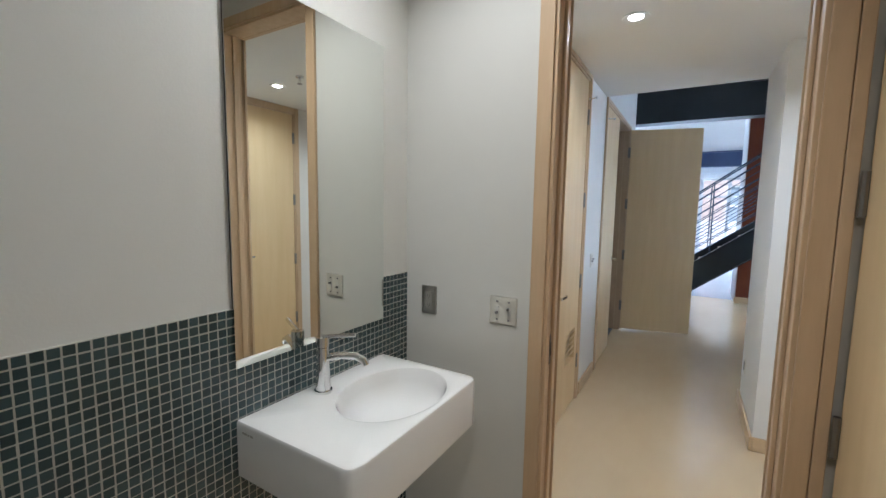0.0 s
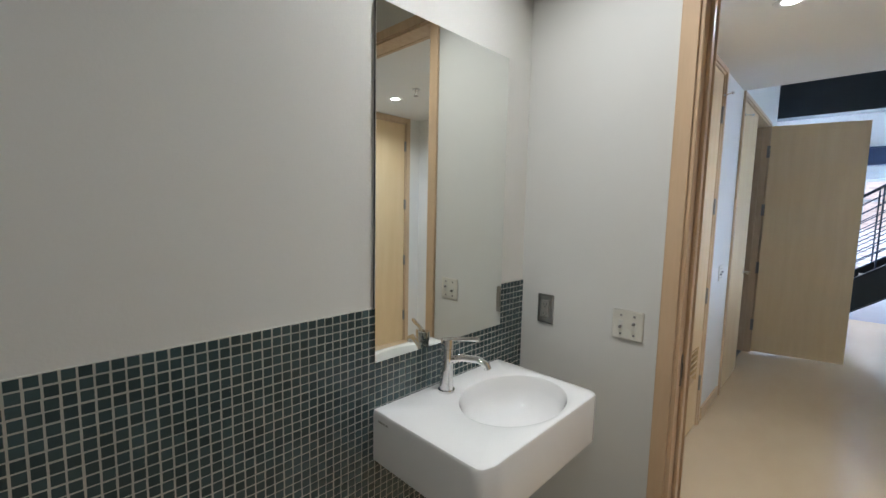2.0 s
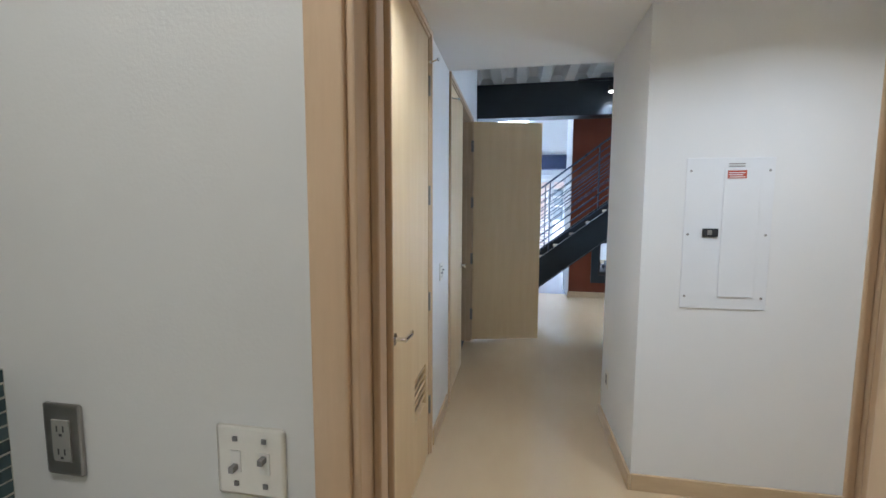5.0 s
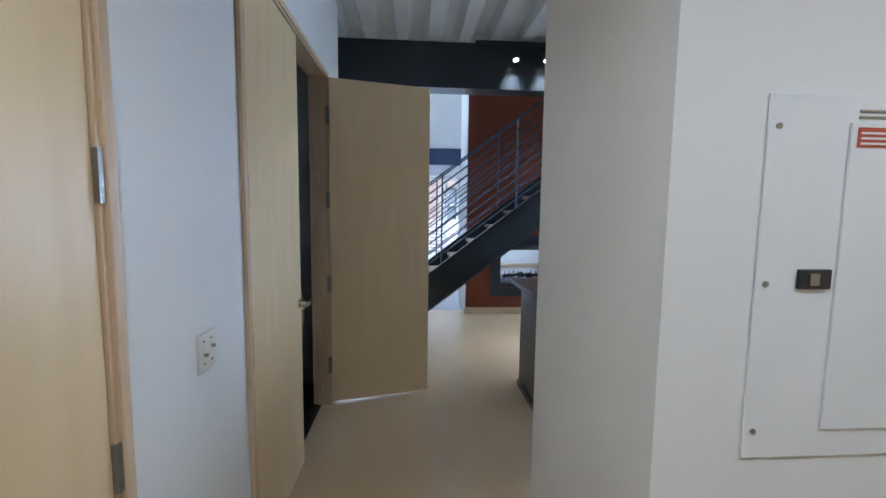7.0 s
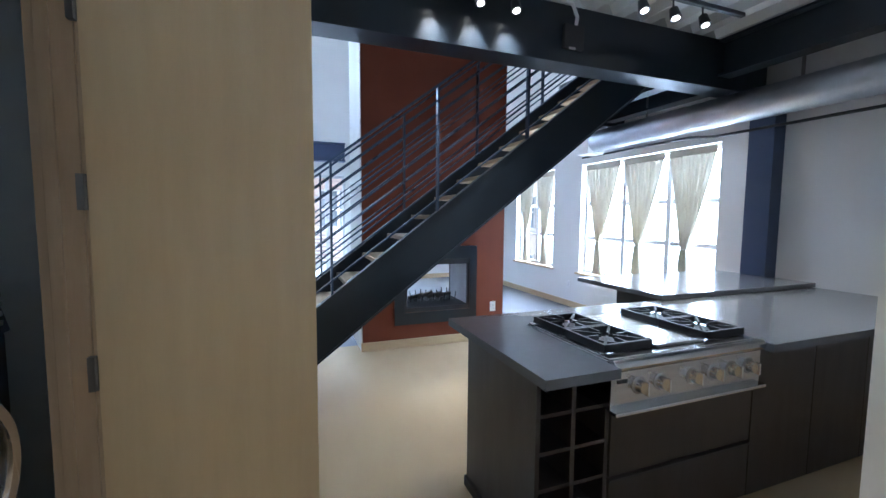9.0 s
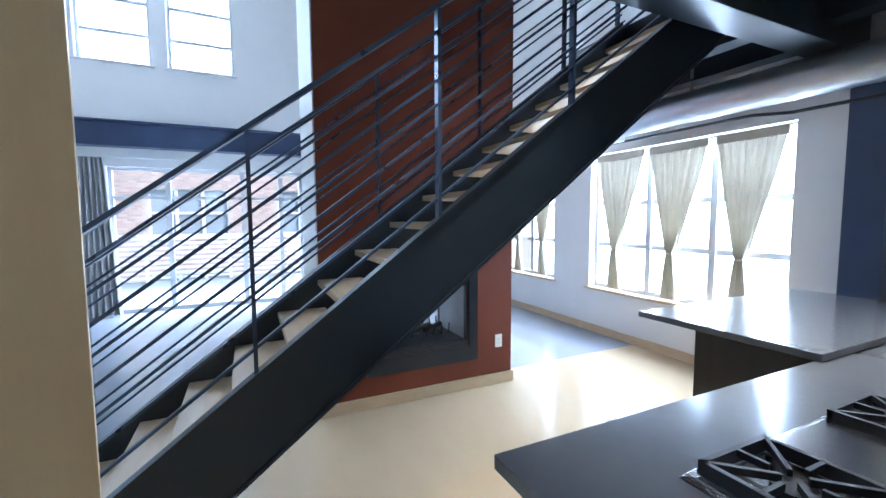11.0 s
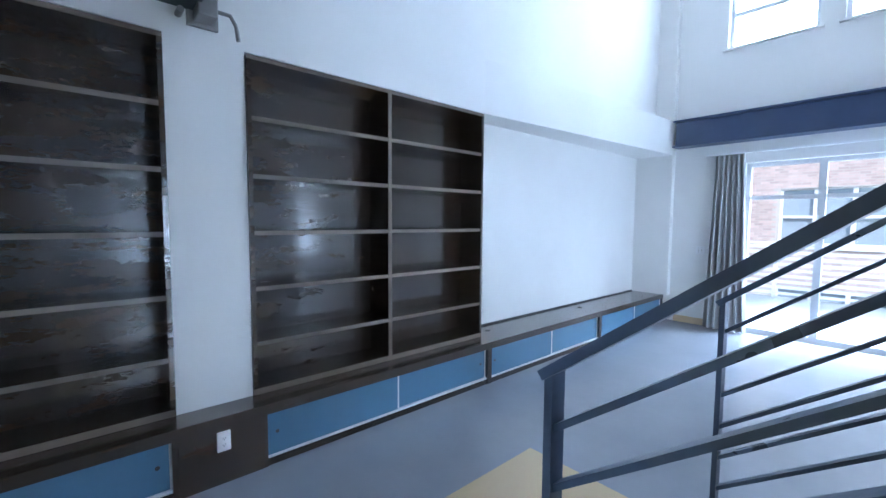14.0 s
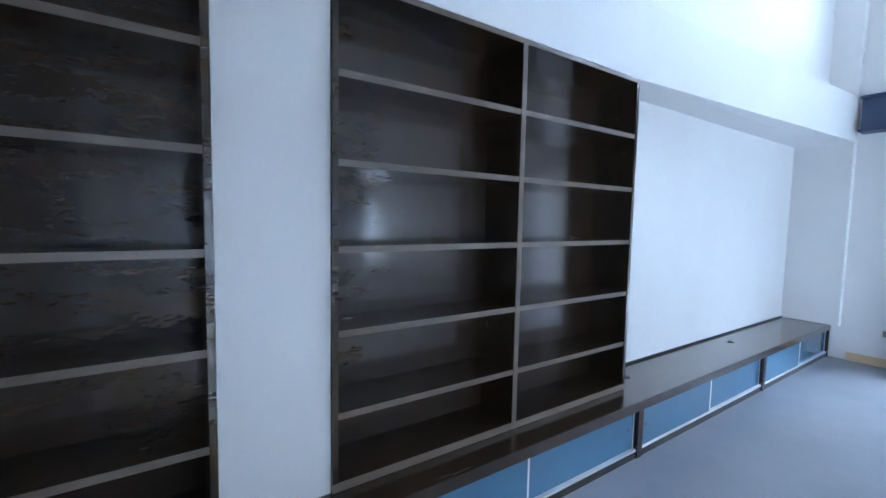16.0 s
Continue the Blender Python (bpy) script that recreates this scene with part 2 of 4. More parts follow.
def bar(bm, a, b, w, h, side=(0, 1, 0)):
    """A straight bar of section w (along side) by h."""
    a, b, s = Vector(a), Vector(b), Vector(side).normalized()
    d = (b - a).normalized()
    u = d.cross(s).normalized()
    vs = []
    for p in (a, b):
        for i, j in ((-1, -1), (1, -1), (1, 1), (-1, 1)):
            vs.append(bm.verts.new(p + s * (i * w / 2) + u * (j * h / 2)))
    for f in ((0, 1, 2, 3), (7, 6, 5, 4), (0, 4, 5, 1), (1, 5, 6, 2), (2, 6, 7, 3), (3, 7, 4, 0)):
        bm.faces.new([vs[k] for k in f])
    bmesh.ops.recalc_face_normals(bm, faces=bm.faces[:])
    return bm


def tube(points, r, seg=8):
    bm = bmesh.new()
    rings = []
    pts = [Vector(p) for p in points]
    for i, p in enumerate(pts):
        d = (pts[min(i + 1, len(pts) - 1)] - pts[max(i - 1, 0)]).normalized()
        q = d.to_track_quat("Z", "Y")
        rings.append([bm.verts.new(p + q @ Vector((r * math.cos(k * math.tau / seg), r * math.sin(k * math.tau / seg), 0))) for k in range(seg)])
    for a, b in zip(rings, rings[1:]):
        for k in range(seg):
            bm.faces.new((a[k], a[(k + 1) % seg], b[(k + 1) % seg], b[k]))
    bm.faces.new(rings[0][::-1])
    bm.faces.new(rings[-1])
    bmesh.ops.recalc_face_normals(bm, faces=bm.faces[:])
    return bm


def prism(poly, axis, a, b):
    """A polygon of (u, v) drawn out along an axis from a to b."""
    bm = bmesh.new()
    put = {"x": lambda u, v, w: (w, u, v), "y": lambda u, v, w: (u, w, v), "z": lambda u, v, w: (u, v, w)}[axis]
    lo = [bm.verts.new(put(u, v, a)) for u, v in poly]
    hi = [bm.verts.new(put(u, v, b)) for u, v in poly]
    n = len(poly)
    bm.faces.new(lo[::-1])
    bm.faces.new(hi)
    for k in range(n):
        bm.faces.new((lo[k], lo[(k + 1) % n], hi[(k + 1) % n], hi[k]))
    bmesh.ops.recalc_face_normals(bm, faces=bm.faces[:])
    return bm


def mesh_of(name, bm, material):
    me = bpy.data.meshes.new(name)
    bm.to_mesh(me)
    bm.free()
    me.materials.append(material)
    return me


def smooth(ob, angle=40):
    me = ob.data
    me.polygons.foreach_set("use_smooth", [True] * len(me.polygons))
    me.set_sharp_from_angle(angle=radians(angle))
    return ob


def root_of(ob):
    while ob.parent:
        ob = ob.parent
    return ob


def part(name, bm, material, parent, label="", soft=False):
    """One mesh under a thing or a part; the bmesh is in world metres."""
    at = root_of(parent).location
    bmesh.ops.translate(bm, verts=bm.verts[:], vec=-at)
    ob = new(name, mesh_of(name, bm, material))
    ob.parent = parent
    if soft:
        smooth(ob)
    return tagged(ob, label)


def thing(name, at, label, category, group="", kind=""):
    ob = new(name)
    ob.location = at
    ob.empty_display_size = 0.1
    return tagged(ob, label, category, group, kind)


def solid(name, bm, material, label, category, kind="", soft=False, group=""):
    """A one-mesh thing, its origin where it stands."""
    c = Vector((0, 0, 0))
    for v in bm.verts:
        c += v.co
    c /= len(bm.verts)
    c.z = min(v.co.z for v in bm.verts)
    bmesh.ops.translate(bm, verts=bm.verts[:], vec=-c)
    ob = new(name, mesh_of(name, bm, material))
    ob.location = c
    if soft:
        smooth(ob)
    return tagged(ob, label, category, group, kind)


def wall(name, axis, p0, p1, s0, s1, z0, z1, material, label, holes=()):
    """A wall of thickness p0..p1 across the axis, from s0 to s1, with holes (s0, s1, z0, z1) through it."""
    bm = bmesh.new()
    ss = sorted({s0, s1, *[h[0] for h in holes], *[h[1] for h in holes]})
    zs = sorted({z0, z1, *[h[2] for h in holes], *[h[3] for h in holes]})
    ss, zs = [s for s in ss if s0 <= s <= s1], [z for z in zs if z0 <= z <= z1]
    for a, b in zip(ss, ss[1:]):
        run = None
        for c, d in zip(zs, zs[1:]):
            void = any(h[0] < (a + b) / 2 < h[1] and h[2] < (c + d) / 2 < h[3] for h in holes)
            if void:
                if run:
                    bx(bm, *((p0, p1, a, b) if axis == "x" else (a, b, p0, p1)), *run)
                run = None
            else:
                run = (run[0], d) if run else (c, d)
        if run:
            bx(bm, *((p0, p1, a, b) if axis == "x" else (a, b, p0, p1)), *run)
    return solid(name, bm, material, label, "wall", "structure")

# ---- structure ----
XL = -0.47      # closet wall of the hall
XB = -2.69      # face of the bookcase wall
XN = -2.97      # back of its niche
YF = 11.75      # far wall
XR = 4.6        # window wall
TOP = 6.2


def slab(name, x0, x1, y0, y1, z0, z1, material, label, category="floor"):
    return solid(name, box(x0, x1, y0, y1, z0, z1), material, label, category, "structure")


slab("floor_kitchen", -1.57, XR, 0.0, 7.05, -0.2, 0.0, M_FLOOR, "smooth pale beige sealed floor, faintly mottled")
slab("floor_bath", -0.905, 1.9, -2.6, 0.0, -0.2, 0.0, M_FLOOR, "smooth beige bathroom floor")
slab("floor_living", XN, XR, 7.05, YF, -0.2, 0.0, M_GREY, "polished blue-grey concrete living room floor")
slab("floor_bookcase_side", XN, -1.57, 0.0, 7.05, -0.2, 0.0, M_GREY, "polished blue-grey concrete floor beside the bookcases")

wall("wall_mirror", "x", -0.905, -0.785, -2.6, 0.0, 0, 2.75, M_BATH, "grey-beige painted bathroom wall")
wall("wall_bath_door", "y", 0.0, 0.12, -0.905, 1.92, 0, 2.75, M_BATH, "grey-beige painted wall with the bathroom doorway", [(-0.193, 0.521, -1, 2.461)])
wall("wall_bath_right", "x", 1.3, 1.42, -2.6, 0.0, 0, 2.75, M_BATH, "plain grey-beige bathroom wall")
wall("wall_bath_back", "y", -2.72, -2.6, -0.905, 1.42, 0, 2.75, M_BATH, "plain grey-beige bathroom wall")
slab("ceiling_bath", -0.905, 1.42, -2.72, 0.0, 2.75, 2.87, M_CEIL, "plain white bathroom ceiling", "ceiling")

wall("wall_hall_left", "x", XL - 0.12, XL, 0.12, 4.60, 0, 3.22, M_WALL, "white painted hall wall with closet openings", [(0.98, 1.85, -1, 2.45), (2.555, 4.085, -1, 2.45)])
wall("wall_panel", "y", 1.725, 1.845, 0.66, 1.92, 0, 2.485, M_WALL, "white painted wall holding the electrical panel")
wall("wall_hall_right", "x", 0.66, 0.78, 1.845, 2.54, 0, 2.485, M_WALL, "white painted stub wall of the hall")
wall("wall_kitchen_back", "y", 2.42, 2.54, 0.78, XR, 0, 3.22, M_WALL, "plain white kitchen wall")
wall("wall_vestibule", "x", 1.80, 1.92, 0.12, 1.725, 0, 2.485, M_WALL, "white painted wall with a bedroom door", [(0.81, 1.52, -1, 2.45)])
slab("ceiling_hall", XL, 1.92, 0.12, 2.538, 2.485, 2.60, M_CEIL, "smooth white hall ceiling", "ceiling")
slab("wall_over_hall", XL, 0.78, 2.44, 2.54, 2.60, 3.22, M_WALL, "white upright face over the hall ceiling", "wall")
wall("wall_block_end", "y", 4.48, 4.60, -1.32, XL - 0.12, 0, 3.22, M_WALL, "white end wall of the closet block")
wall("wall_laundry_back", "x", -1.21, -1.20, 2.42, 4.46, 0, 2.6, M_SLATE, "blue-grey painted laundry wall")
wall("wall_block_side", "x", -1.32, -1.212, 2.30, 4.48, 0, 3.22, M_WALL, "plain white side wall of the closet block")
wall("wall_laundry_end", "y", 4.465, 4.478, -1.20, XL - 0.125, 0, 2.6, M_SLATE, "blue-grey painted laundry wall")
wall("wall_laundry_near", "y", 2.30, 2.42, -1.21, XL - 0.12, 0, 2.6, M_SLATE, "blue-grey painted laundry wall")
slab("ceiling_laundry", -1.21, XL - 0.12, 2.30, 4.478, 2.6, 2.68, M_SLATE, "plain laundry ceiling", "ceiling")
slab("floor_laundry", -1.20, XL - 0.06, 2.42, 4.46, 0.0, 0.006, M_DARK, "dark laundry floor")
wall("wall_closet_back", "x", -1.22, -1.10, 0.12, 2.30, 0, 2.6, M_WALL, "plain closet wall")

# bookcase wall: niche behind, pier between the cases, soffit over them
wall("wall_niche", "x", XN - 0.12, XN, 2.90, YF, 0, TOP, M_WALL, "white wall behind the bookcases and bench")
slab("wall_soffit", XN, XB, 2.90, YF, 2.555, TOP, M_WALL, "white upper wall standing proud over the bookcases", "wall")
slab("wall_pier", XN, XB, 5.185, 5.605, 0.40, 2.555, M_WALL, "white pier between two bookcases", "wall")
slab("wall_corner_pier", XN, -2.42, 11.64, YF, 0.402, TOP, M_WALL, "white corner pier", "wall")

solid("wall_bulkhead", prism([(XB - 0.01, 7.75), (XB, 7.75), (-2.42, 11.638), (-2.42, YF), (XB - 0.01, YF)], "z", 2.556, 3.06), M_WALL, "white boxed bulkhead widening towards the corner", "wall", "structure")
W1, W2 = (-1.80, -0.84), (-0.61, 0.34)
wall("wall_far", "y", YF, YF + 0.3, XN - 0.12, XR + 0.3, 0, TOP, M_WALL, "white end wall with terrace doors and upper windows",
     [(-1.52, 1.40, -1, 2.36), (W1[0], W1[1], 3.96, 5.75), (W2[0], W2[1], 3.96, 5.75)])
SMALLW = (8.52, 9.78)
BIGW = (5.53, 7.80)
wall("wall_windows", "x", XR, XR + 0.3, 2.38, YF, 0, TOP, M_WALL, "white wall with tall curtained windows",
     [(BIGW[0], BIGW[1], 0.60, 2.33), (SMALLW[0], SMALLW[1], 0.60, 2.33)])
# Unseen walls, added to shut out the sky and keep bounce light low.
wall("wall_loft_side_unseen", "x", XN - 0.12, XN, 2.26, 2.78, 3.22, TOP, M_WALL, "unseen plain white wall closing the loft side")
wall("wall_loft_back_unseen", "y", 2.26, 2.38, XN - 0.12, XR + 0.3, 3.24, TOP, M_WALL, "unseen white wall closing the back of the loft")
slab("ceiling_living", XN, XR + 0.3, 2.26, YF + 0.3, TOP, TOP + 0.15, M_CEIL, "plain high white ceiling", "ceiling")
wall("wall_bookcase_near", "y", 2.78, 2.90, XN - 0.12, -1.322, 0, TOP, M_WALL, "plain white wall")


def deck():
    """White corrugated steel deck, ribs along y."""
    bm = bmesh.new()
    x, pts = -0.6, []
    while x < XR:
        pts += [(x, 3.14), (x + 0.11, 3.14), (x + 0.15, 3.215), (x + 0.26, 3.215)]
        x += 0.30
    pts = [p for p in pts if p[0] < XR] + [(XR, 3.14)]
    for a, b in zip(pts, pts[1:]):
        vs = [bm.verts.new((a[0], 2.50, a[1])), bm.verts.new((b[0], 2.50, b[1])), bm.verts.new((b[0], 5.14, b[1])), bm.verts.new((a[0], 5.14, a[1]))]
        bm.faces.new(vs)
    bx(bm, XN, XR, 2.50, 5.14, 3.222, 3.24)
    return solid("ceiling_deck", bm, M_DECK, "white corrugated steel deck ceiling", "ceiling", "structure")


deck()
slab("ceiling_bookcase_side", XB, -0.6, 2.90, 5.14, 3.14, 3.222, M_CEIL, "plain white ceiling", "ceiling")


def ibeam(name, a, b, along, c, z0, z1, w, material, label):
    """An I-beam along an axis, its centre at c across."""
    t, f = 0.012, 0.022
    bm = bmesh.new()
    for lo, hi, hw in ((z0, z0 + f, w / 2), (z1 - f, z1, w / 2), (z0 + f, z1 - f, t / 2)):
        bx(bm, *((a, b, c - hw, c + hw) if along == "x" else (c - hw, c + hw, a, b)), lo, hi)
    return solid(name, bm, material, label, "beam", "structure")


ibeam("beam_main", XN + 0.3, XR, "x", 5.24, 2.70, 3.13, 0.22, M_STEEL, "black painted steel I-beam over the stair")
ibeam("beam_far", -2.375, 1.38, "x", 11.60, 2.64, 3.03, 0.24, M_DAYLIT_STEEL, "blue-black steel lintel beam over the terrace doors, daylight blue in its colour")
ibeam("beam_cross", 5.35, 6.85, "y", 3.66, 2.76, 3.10, 0.16, M_STEEL, "black steel cross beam under the loft")
ibeam("beam_cross", 5.35, 6.85, "y", 4.25, 2.76, 3.10, 0.16, M_STEEL, "black steel cross beam under the loft")
ibeam("beam_cross", 2.52, 5.13, "y", 4.0, 2.80, 3.13, 0.16, M_STEEL, "black steel cross beam over the kitchen")
ibeam("beam_loft_edge", 3.57, XR, "x", 6.95, 2.72, 3.10, 0.18, M_STEEL, "black steel beam at the loft edge")
slab("ceiling_loft", 3.57, XR, 5.36, 7.04, 3.10, 3.22, M_STEEL, "dark underside of the loft floor", "ceiling")
slab("post_steel", XR - 0.16, XR - 0.002, 4.92, 5.15, 0, 2.70, M_DAYLIT_STEEL, "blue-black steel post against the wall, daylight blue in its colour", "post")

slab("beam_fascia", XN + 0.3, XR, 5.122, 5.128, 2.70, 3.13, M_STEEL, "flat black steel face plate of the main beam", "beam")
slab("deck_closure", XB, XR, 5.141, 5.16, 3.132, 3.24, M_DECK, "white steel closure strip at the deck's edge", "trim")

# fireplace column
CX0, CX1, CY0, CY1 = 0.93, 2.655, 6.80, 7.38
FX0, FX1, FZ0, FZ1 = 1.40, 2.20, 0.40, 1.00
wall("wall_fireplace", "y", CY0, CY1, CX0, CX1, 0, TOP, M_RUST, "rust-red painted chimney column with a see-through fireplace", [(FX0, FX1, FZ0, FZ1)])
slab("wall_chimney_side", CX0 - 0.012, CX0 - 0.002, CY0 + 0.012, CY1 + 0.2, 0, TOP, M_WALL, "white painted side of the chimney column", "wall")


def base(name, x0, x1, y0, y1, h=0.10):
    bm = box(x0, x1, y0, y1, 0, h, bevel=0.004)
    return solid(name, bm, M_BASE, "pale maple baseboard", "baseboard", "structure")


base("baseboard", CX0 - 0.02, CX1 + 0.02, CY0 - 0.018, CY0 - 0.001)
base("baseboard", CX1 + 0.001, CX1 + 0.02, CY0, CY1)
base("baseboard", XR - 0.018, XR - 0.001, 5.2, YF)
base("baseboard", 0.642, 0.659, 1.708, 2.54, 0.09)
base("baseboard", 0.66, 1.80, 1.708, 1.724, 0.09)
base("baseboard", XL + 0.001, XL + 0.016, 1.93, 2.47, 0.10)
base("baseboard", -2.35, -1.66, YF - 0.018, YF - 0.001)
base("baseboard", 1.46, XR - 0.02, YF - 0.018, YF - 0.001)
base("baseboard", XL + 0.001, XL + 0.016, 0.125, 0.90, 0.10)

# ---- doors ----


def casing(name, axis, face, out, s0, s1, z1, depth, w=0.07, label="maple door casing with rebated jamb"):
    """Door lining through a wall: s0..s1 is the clear opening; face is the wall's face and out the way it looks."""
    th = thing(name, ((face, (s0 + s1) / 2, 0) if axis == "x" else ((s0 + s1) / 2, face, 0)), label, "door frame", kind="structure")

    def put(nm, a, b, z0, zt, n0, n1, bev=0.003):
        lo, hi = sorted((face + out * n0, face + out * n1))
        part(nm, box(*((lo, hi, a, b) if axis == "x" else (a, b, lo, hi)), z0, zt, bevel=bev), M_CASING, th)
    for a, b in ((s0 - w, s0 - 0.012), (s1 + 0.012, s1 + w)):
        put("side_trim", a, b, 0, z1 + w, 0.001, 0.018)
    put("head_trim", s0 - 0.012, s1 + 0.012, z1 + 0.012, z1 + w, 0.001, 0.018)
    for a, b in ((s0 - 0.025, s0), (s1, s1 + 0.025)):
        put("jamb", a, b, 0, z1, -depth, 0.008)
    put("head_jamb", s0 - 0.025, s1 + 0.025, z1, z1 + 0.02, -depth, 0.008)
    for a, b in ((s0, s0 + 0.012), (s1 - 0.012, s1)):
        put("stop", a, b, 0, z1 - 0.001, -depth * 0.75, -depth * 0.42)
    return th


def hinge_bm(x, y, z, h=0.11):
    bm = bmesh.new()
    rod(bm, (x, y, z - h / 2), (x, y, z + h / 2), 0.008, 8)
    return bm


def lever(parent, x, y, z, nx, ny, along):
    """A chrome lever on a face that looks along (nx, ny), its arm along `along`."""
    n, a = Vector((nx, ny, 0)).normalized(), Vector(along).normalized()
    p = Vector((x, y, z))
    h = part("door_handle", rodm(p, p + n * 0.009, 0.027, 20), M_CHROME, parent, "chrome lever handle on a round rose", soft=True)
    part("spindle", rodm(p + n * 0.009, p + n * 0.055, 0.010, 12), M_CHROME, h, soft=True)
    q = p + n * 0.055
    part("lever_arm", tube([q - a * 0.008, q + a * 0.03, q + a * 0.075 + n * 0.004, q + a * 0.115 - n * 0.004], 0.0095, 10), M_CHROME, h, soft=True)
    return h


# bathroom doorway and its open door
casing("bath_door_frame", "y", 0.0, -1, -0.167, 0.495, 2.44, 0.099, 0.064)
casing("bath_door_frame_hall", "y", 0.12, 1, -0.167, 0.495, 2.44, 0.020, 0.043, "maple casing on the hall side of the doorway")
sp = thing("strike_plate", (-0.166, 0.05, 1.0), "small steel strike plate in the jamb", "strike plate")
part("plate", box(-0.1665, -0.164, 0.03, 0.06, 0.94, 1.05), M_HINGE, sp)
part("slot", box(-0.164, -0.1625, 0.038, 0.052, 0.97, 1.02), M_DARK, sp)
part("wide_side_trim", box(0.561, 0.590, -0.018, -0.001, 0, 2.515, bevel=0.003), M_CASING, bpy.data.objects["bath_door_frame"])
bd = thing("door_1", (0.62, -0.05, 0.0), "maple veneer bathroom door standing open", "door", kind="structure")
part("leaf", box(0.606, 0.646, -0.75, -0.025, 0.01, 2.43, bevel=0.003), M_MAPLE, bd)
for hz in (0.30, 0.93, 1.55, 2.18):
    part("hinge", box(0.592, 0.606, -0.032, -0.022, hz - 0.055, hz + 0.055), M_HINGE, bd)
    part("hinge_pin", hinge_bm(0.597, -0.030, hz), M_HINGE, bd, soft=True)
lever(bd, 0.606, -0.69, 1.0, -1, 0, (0, 1, 0))

# closet door with a louvred vent
casing("closet_door_frame", "x", XL, 1, 1.0, 1.83, 2.44, 0.12, 0.042)
cd = thing("door_2", (XL - 0.02, 1.42, 0.0), "closed maple veneer closet door with louvred vent", "door", kind="structure")
VZ0, VZ1, VY0, VY1 = 0.36, 0.60, 1.50, 1.76
bm = bmesh.new()
for a in ((1.004, VY0, 0.01, 2.436), (VY1, 1.826, 0.01, 2.436), (VY0, VY1, 0.01, VZ0), (VY0, VY1, VZ1, 2.436)):
    bx(bm, XL - 0.04, XL - 0.001, *a)
part("leaf", bm, M_MAPLE, cd)
part("vent_back", box(XL - 0.045, XL - 0.0405, VY0 - 0.02, VY1 + 0.02, VZ0 - 0.02, VZ1 + 0.02), M_MAPLE, cd)
for k in range(5):
    z = VZ0 + 0.02 + k * 0.042
    part("louver", prism([(XL - 0.035, z), (XL - 0.030, z - 0.004), (XL - 0.003, z + 0.03), (XL - 0.008, z + 0.034)], "y", VY0, VY1), M_MAPLE, cd)
for hz in (0.32, 0.95, 1.57, 2.18):
    part("hinge", box(XL + 0.0, XL + 0.012, 1.826, 1.842, hz - 0.055, hz + 0.055), M_HINGE, cd)
lever(cd, XL - 0.001, 1.13, 0.94, 1, 0, (0, 1, 0))

# laundry double doors: one closed, one open
casing("laundry_door_frame", "x", XL, 1, 2.58, 4.065, 2.44, 0.12, 0.045)
ld = thing("door_3", (XL - 0.02, 2.95, 0.0), "closed maple veneer laundry door leaf", "door", kind="structure")
part("leaf", box(XL - 0.04, XL - 0.001, 2.584, 3.325, 0.01, 2.436, bevel=0.002), M_MAPLE, ld)
for hz in (0.32, 0.95, 1.57, 2.18):
    part("hinge", box(XL, XL + 0.012, 2.570, 2.586, hz - 0.06, hz + 0.06), M_HINGE, ld)
lever(ld, XL - 0.001, 3.265, 0.98, 1, 0, (0, -1, 0))
DA, DB = Vector((-0.448, 4.066, 0)), Vector((0.290, 4.251, 0))
dd = (DB - DA).normalized()
dn = Vector((-dd.y, dd.x, 0))
od = thing("door_4", (DA.x, DA.y, 0.0), "maple veneer laundry door leaf standing wide open", "door", kind="structure")
bm = bmesh.new()
bar(bm, DA + dn * 0.02 + Vector((0, 0, 1.234)), DB + dn * 0.02 + Vector((0, 0, 1.234)), 2.420, 0.04, side=(0, 0, 1))
part("leaf", bm, M_MAPLE, od)
for hz in (0.32, 0.95, 1.57, 2.18):
    bm = bmesh.new()
    bx(bm, -0.470, -0.450, 4.040, 4.066, hz - 0.06, hz + 0.06)
    part("hinge", bm, M_HINGE, od)
    part("hinge_pin", hinge_bm(DA.x - 0.004, DA.y - 0.012, hz, 0.12), M_HINGE, od, soft=True)
hp = DB - dd * 0.06
lever(od, hp.x + dn.x * 0.04, hp.y + dn.y * 0.04, 0.98, dn.x, dn.y, -dd)

# hinge-pin stops at the heads of the closet doors
for y, way, door in ((1.834, -1, cd), (2.578, 1, ld)):
    st = part("door_stop", rodm((XL + 0.008, y, 2.30), (XL + 0.008, y, 2.315), 0.011, 10), M_CHROME, door, "small chrome hinge-pin stop", soft=True)
    part("stop_arm", rodm((XL + 0.008, y, 2.308), (XL + 0.060, y + way * 0.035, 2.308), 0.004, 8), M_CHROME, st)
    part("bumper", rodm((XL + 0.060, y + way * 0.035, 2.308), (XL + 0.068, y + way * 0.040, 2.308), 0.009, 10), M_WHITE, st)

# bedroom door seen in the mirror
casing("bedroom_door_frame", "x", 1.80, -1, 0.82, 1.51, 2.42, 0.12, 0.062)
rd = thing("door_5", (1.83, 1.16, 0.0), "closed maple veneer bedroom door", "door", kind="structure")
part("leaf", box(1.801, 1.84, 0.824, 1.506, 0.01, 2.416), M_MAPLE, rd)
for hz in (0.30, 0.93, 1.55, 2.18):
    part("hinge", box(1.786, 1.800, 1.500, 1.518, hz - 0.055, hz + 0.055), M_HINGE, rd)
lever(rd, 1.801, 0.885, 1.0, -1, 0, (0, 1, 0))

# ---- bathroom things ----
mr = thing("wall_mirror_glass", (-0.775, -0.475, 1.06), "frameless rectangular wall mirror over the sink", "mirror")
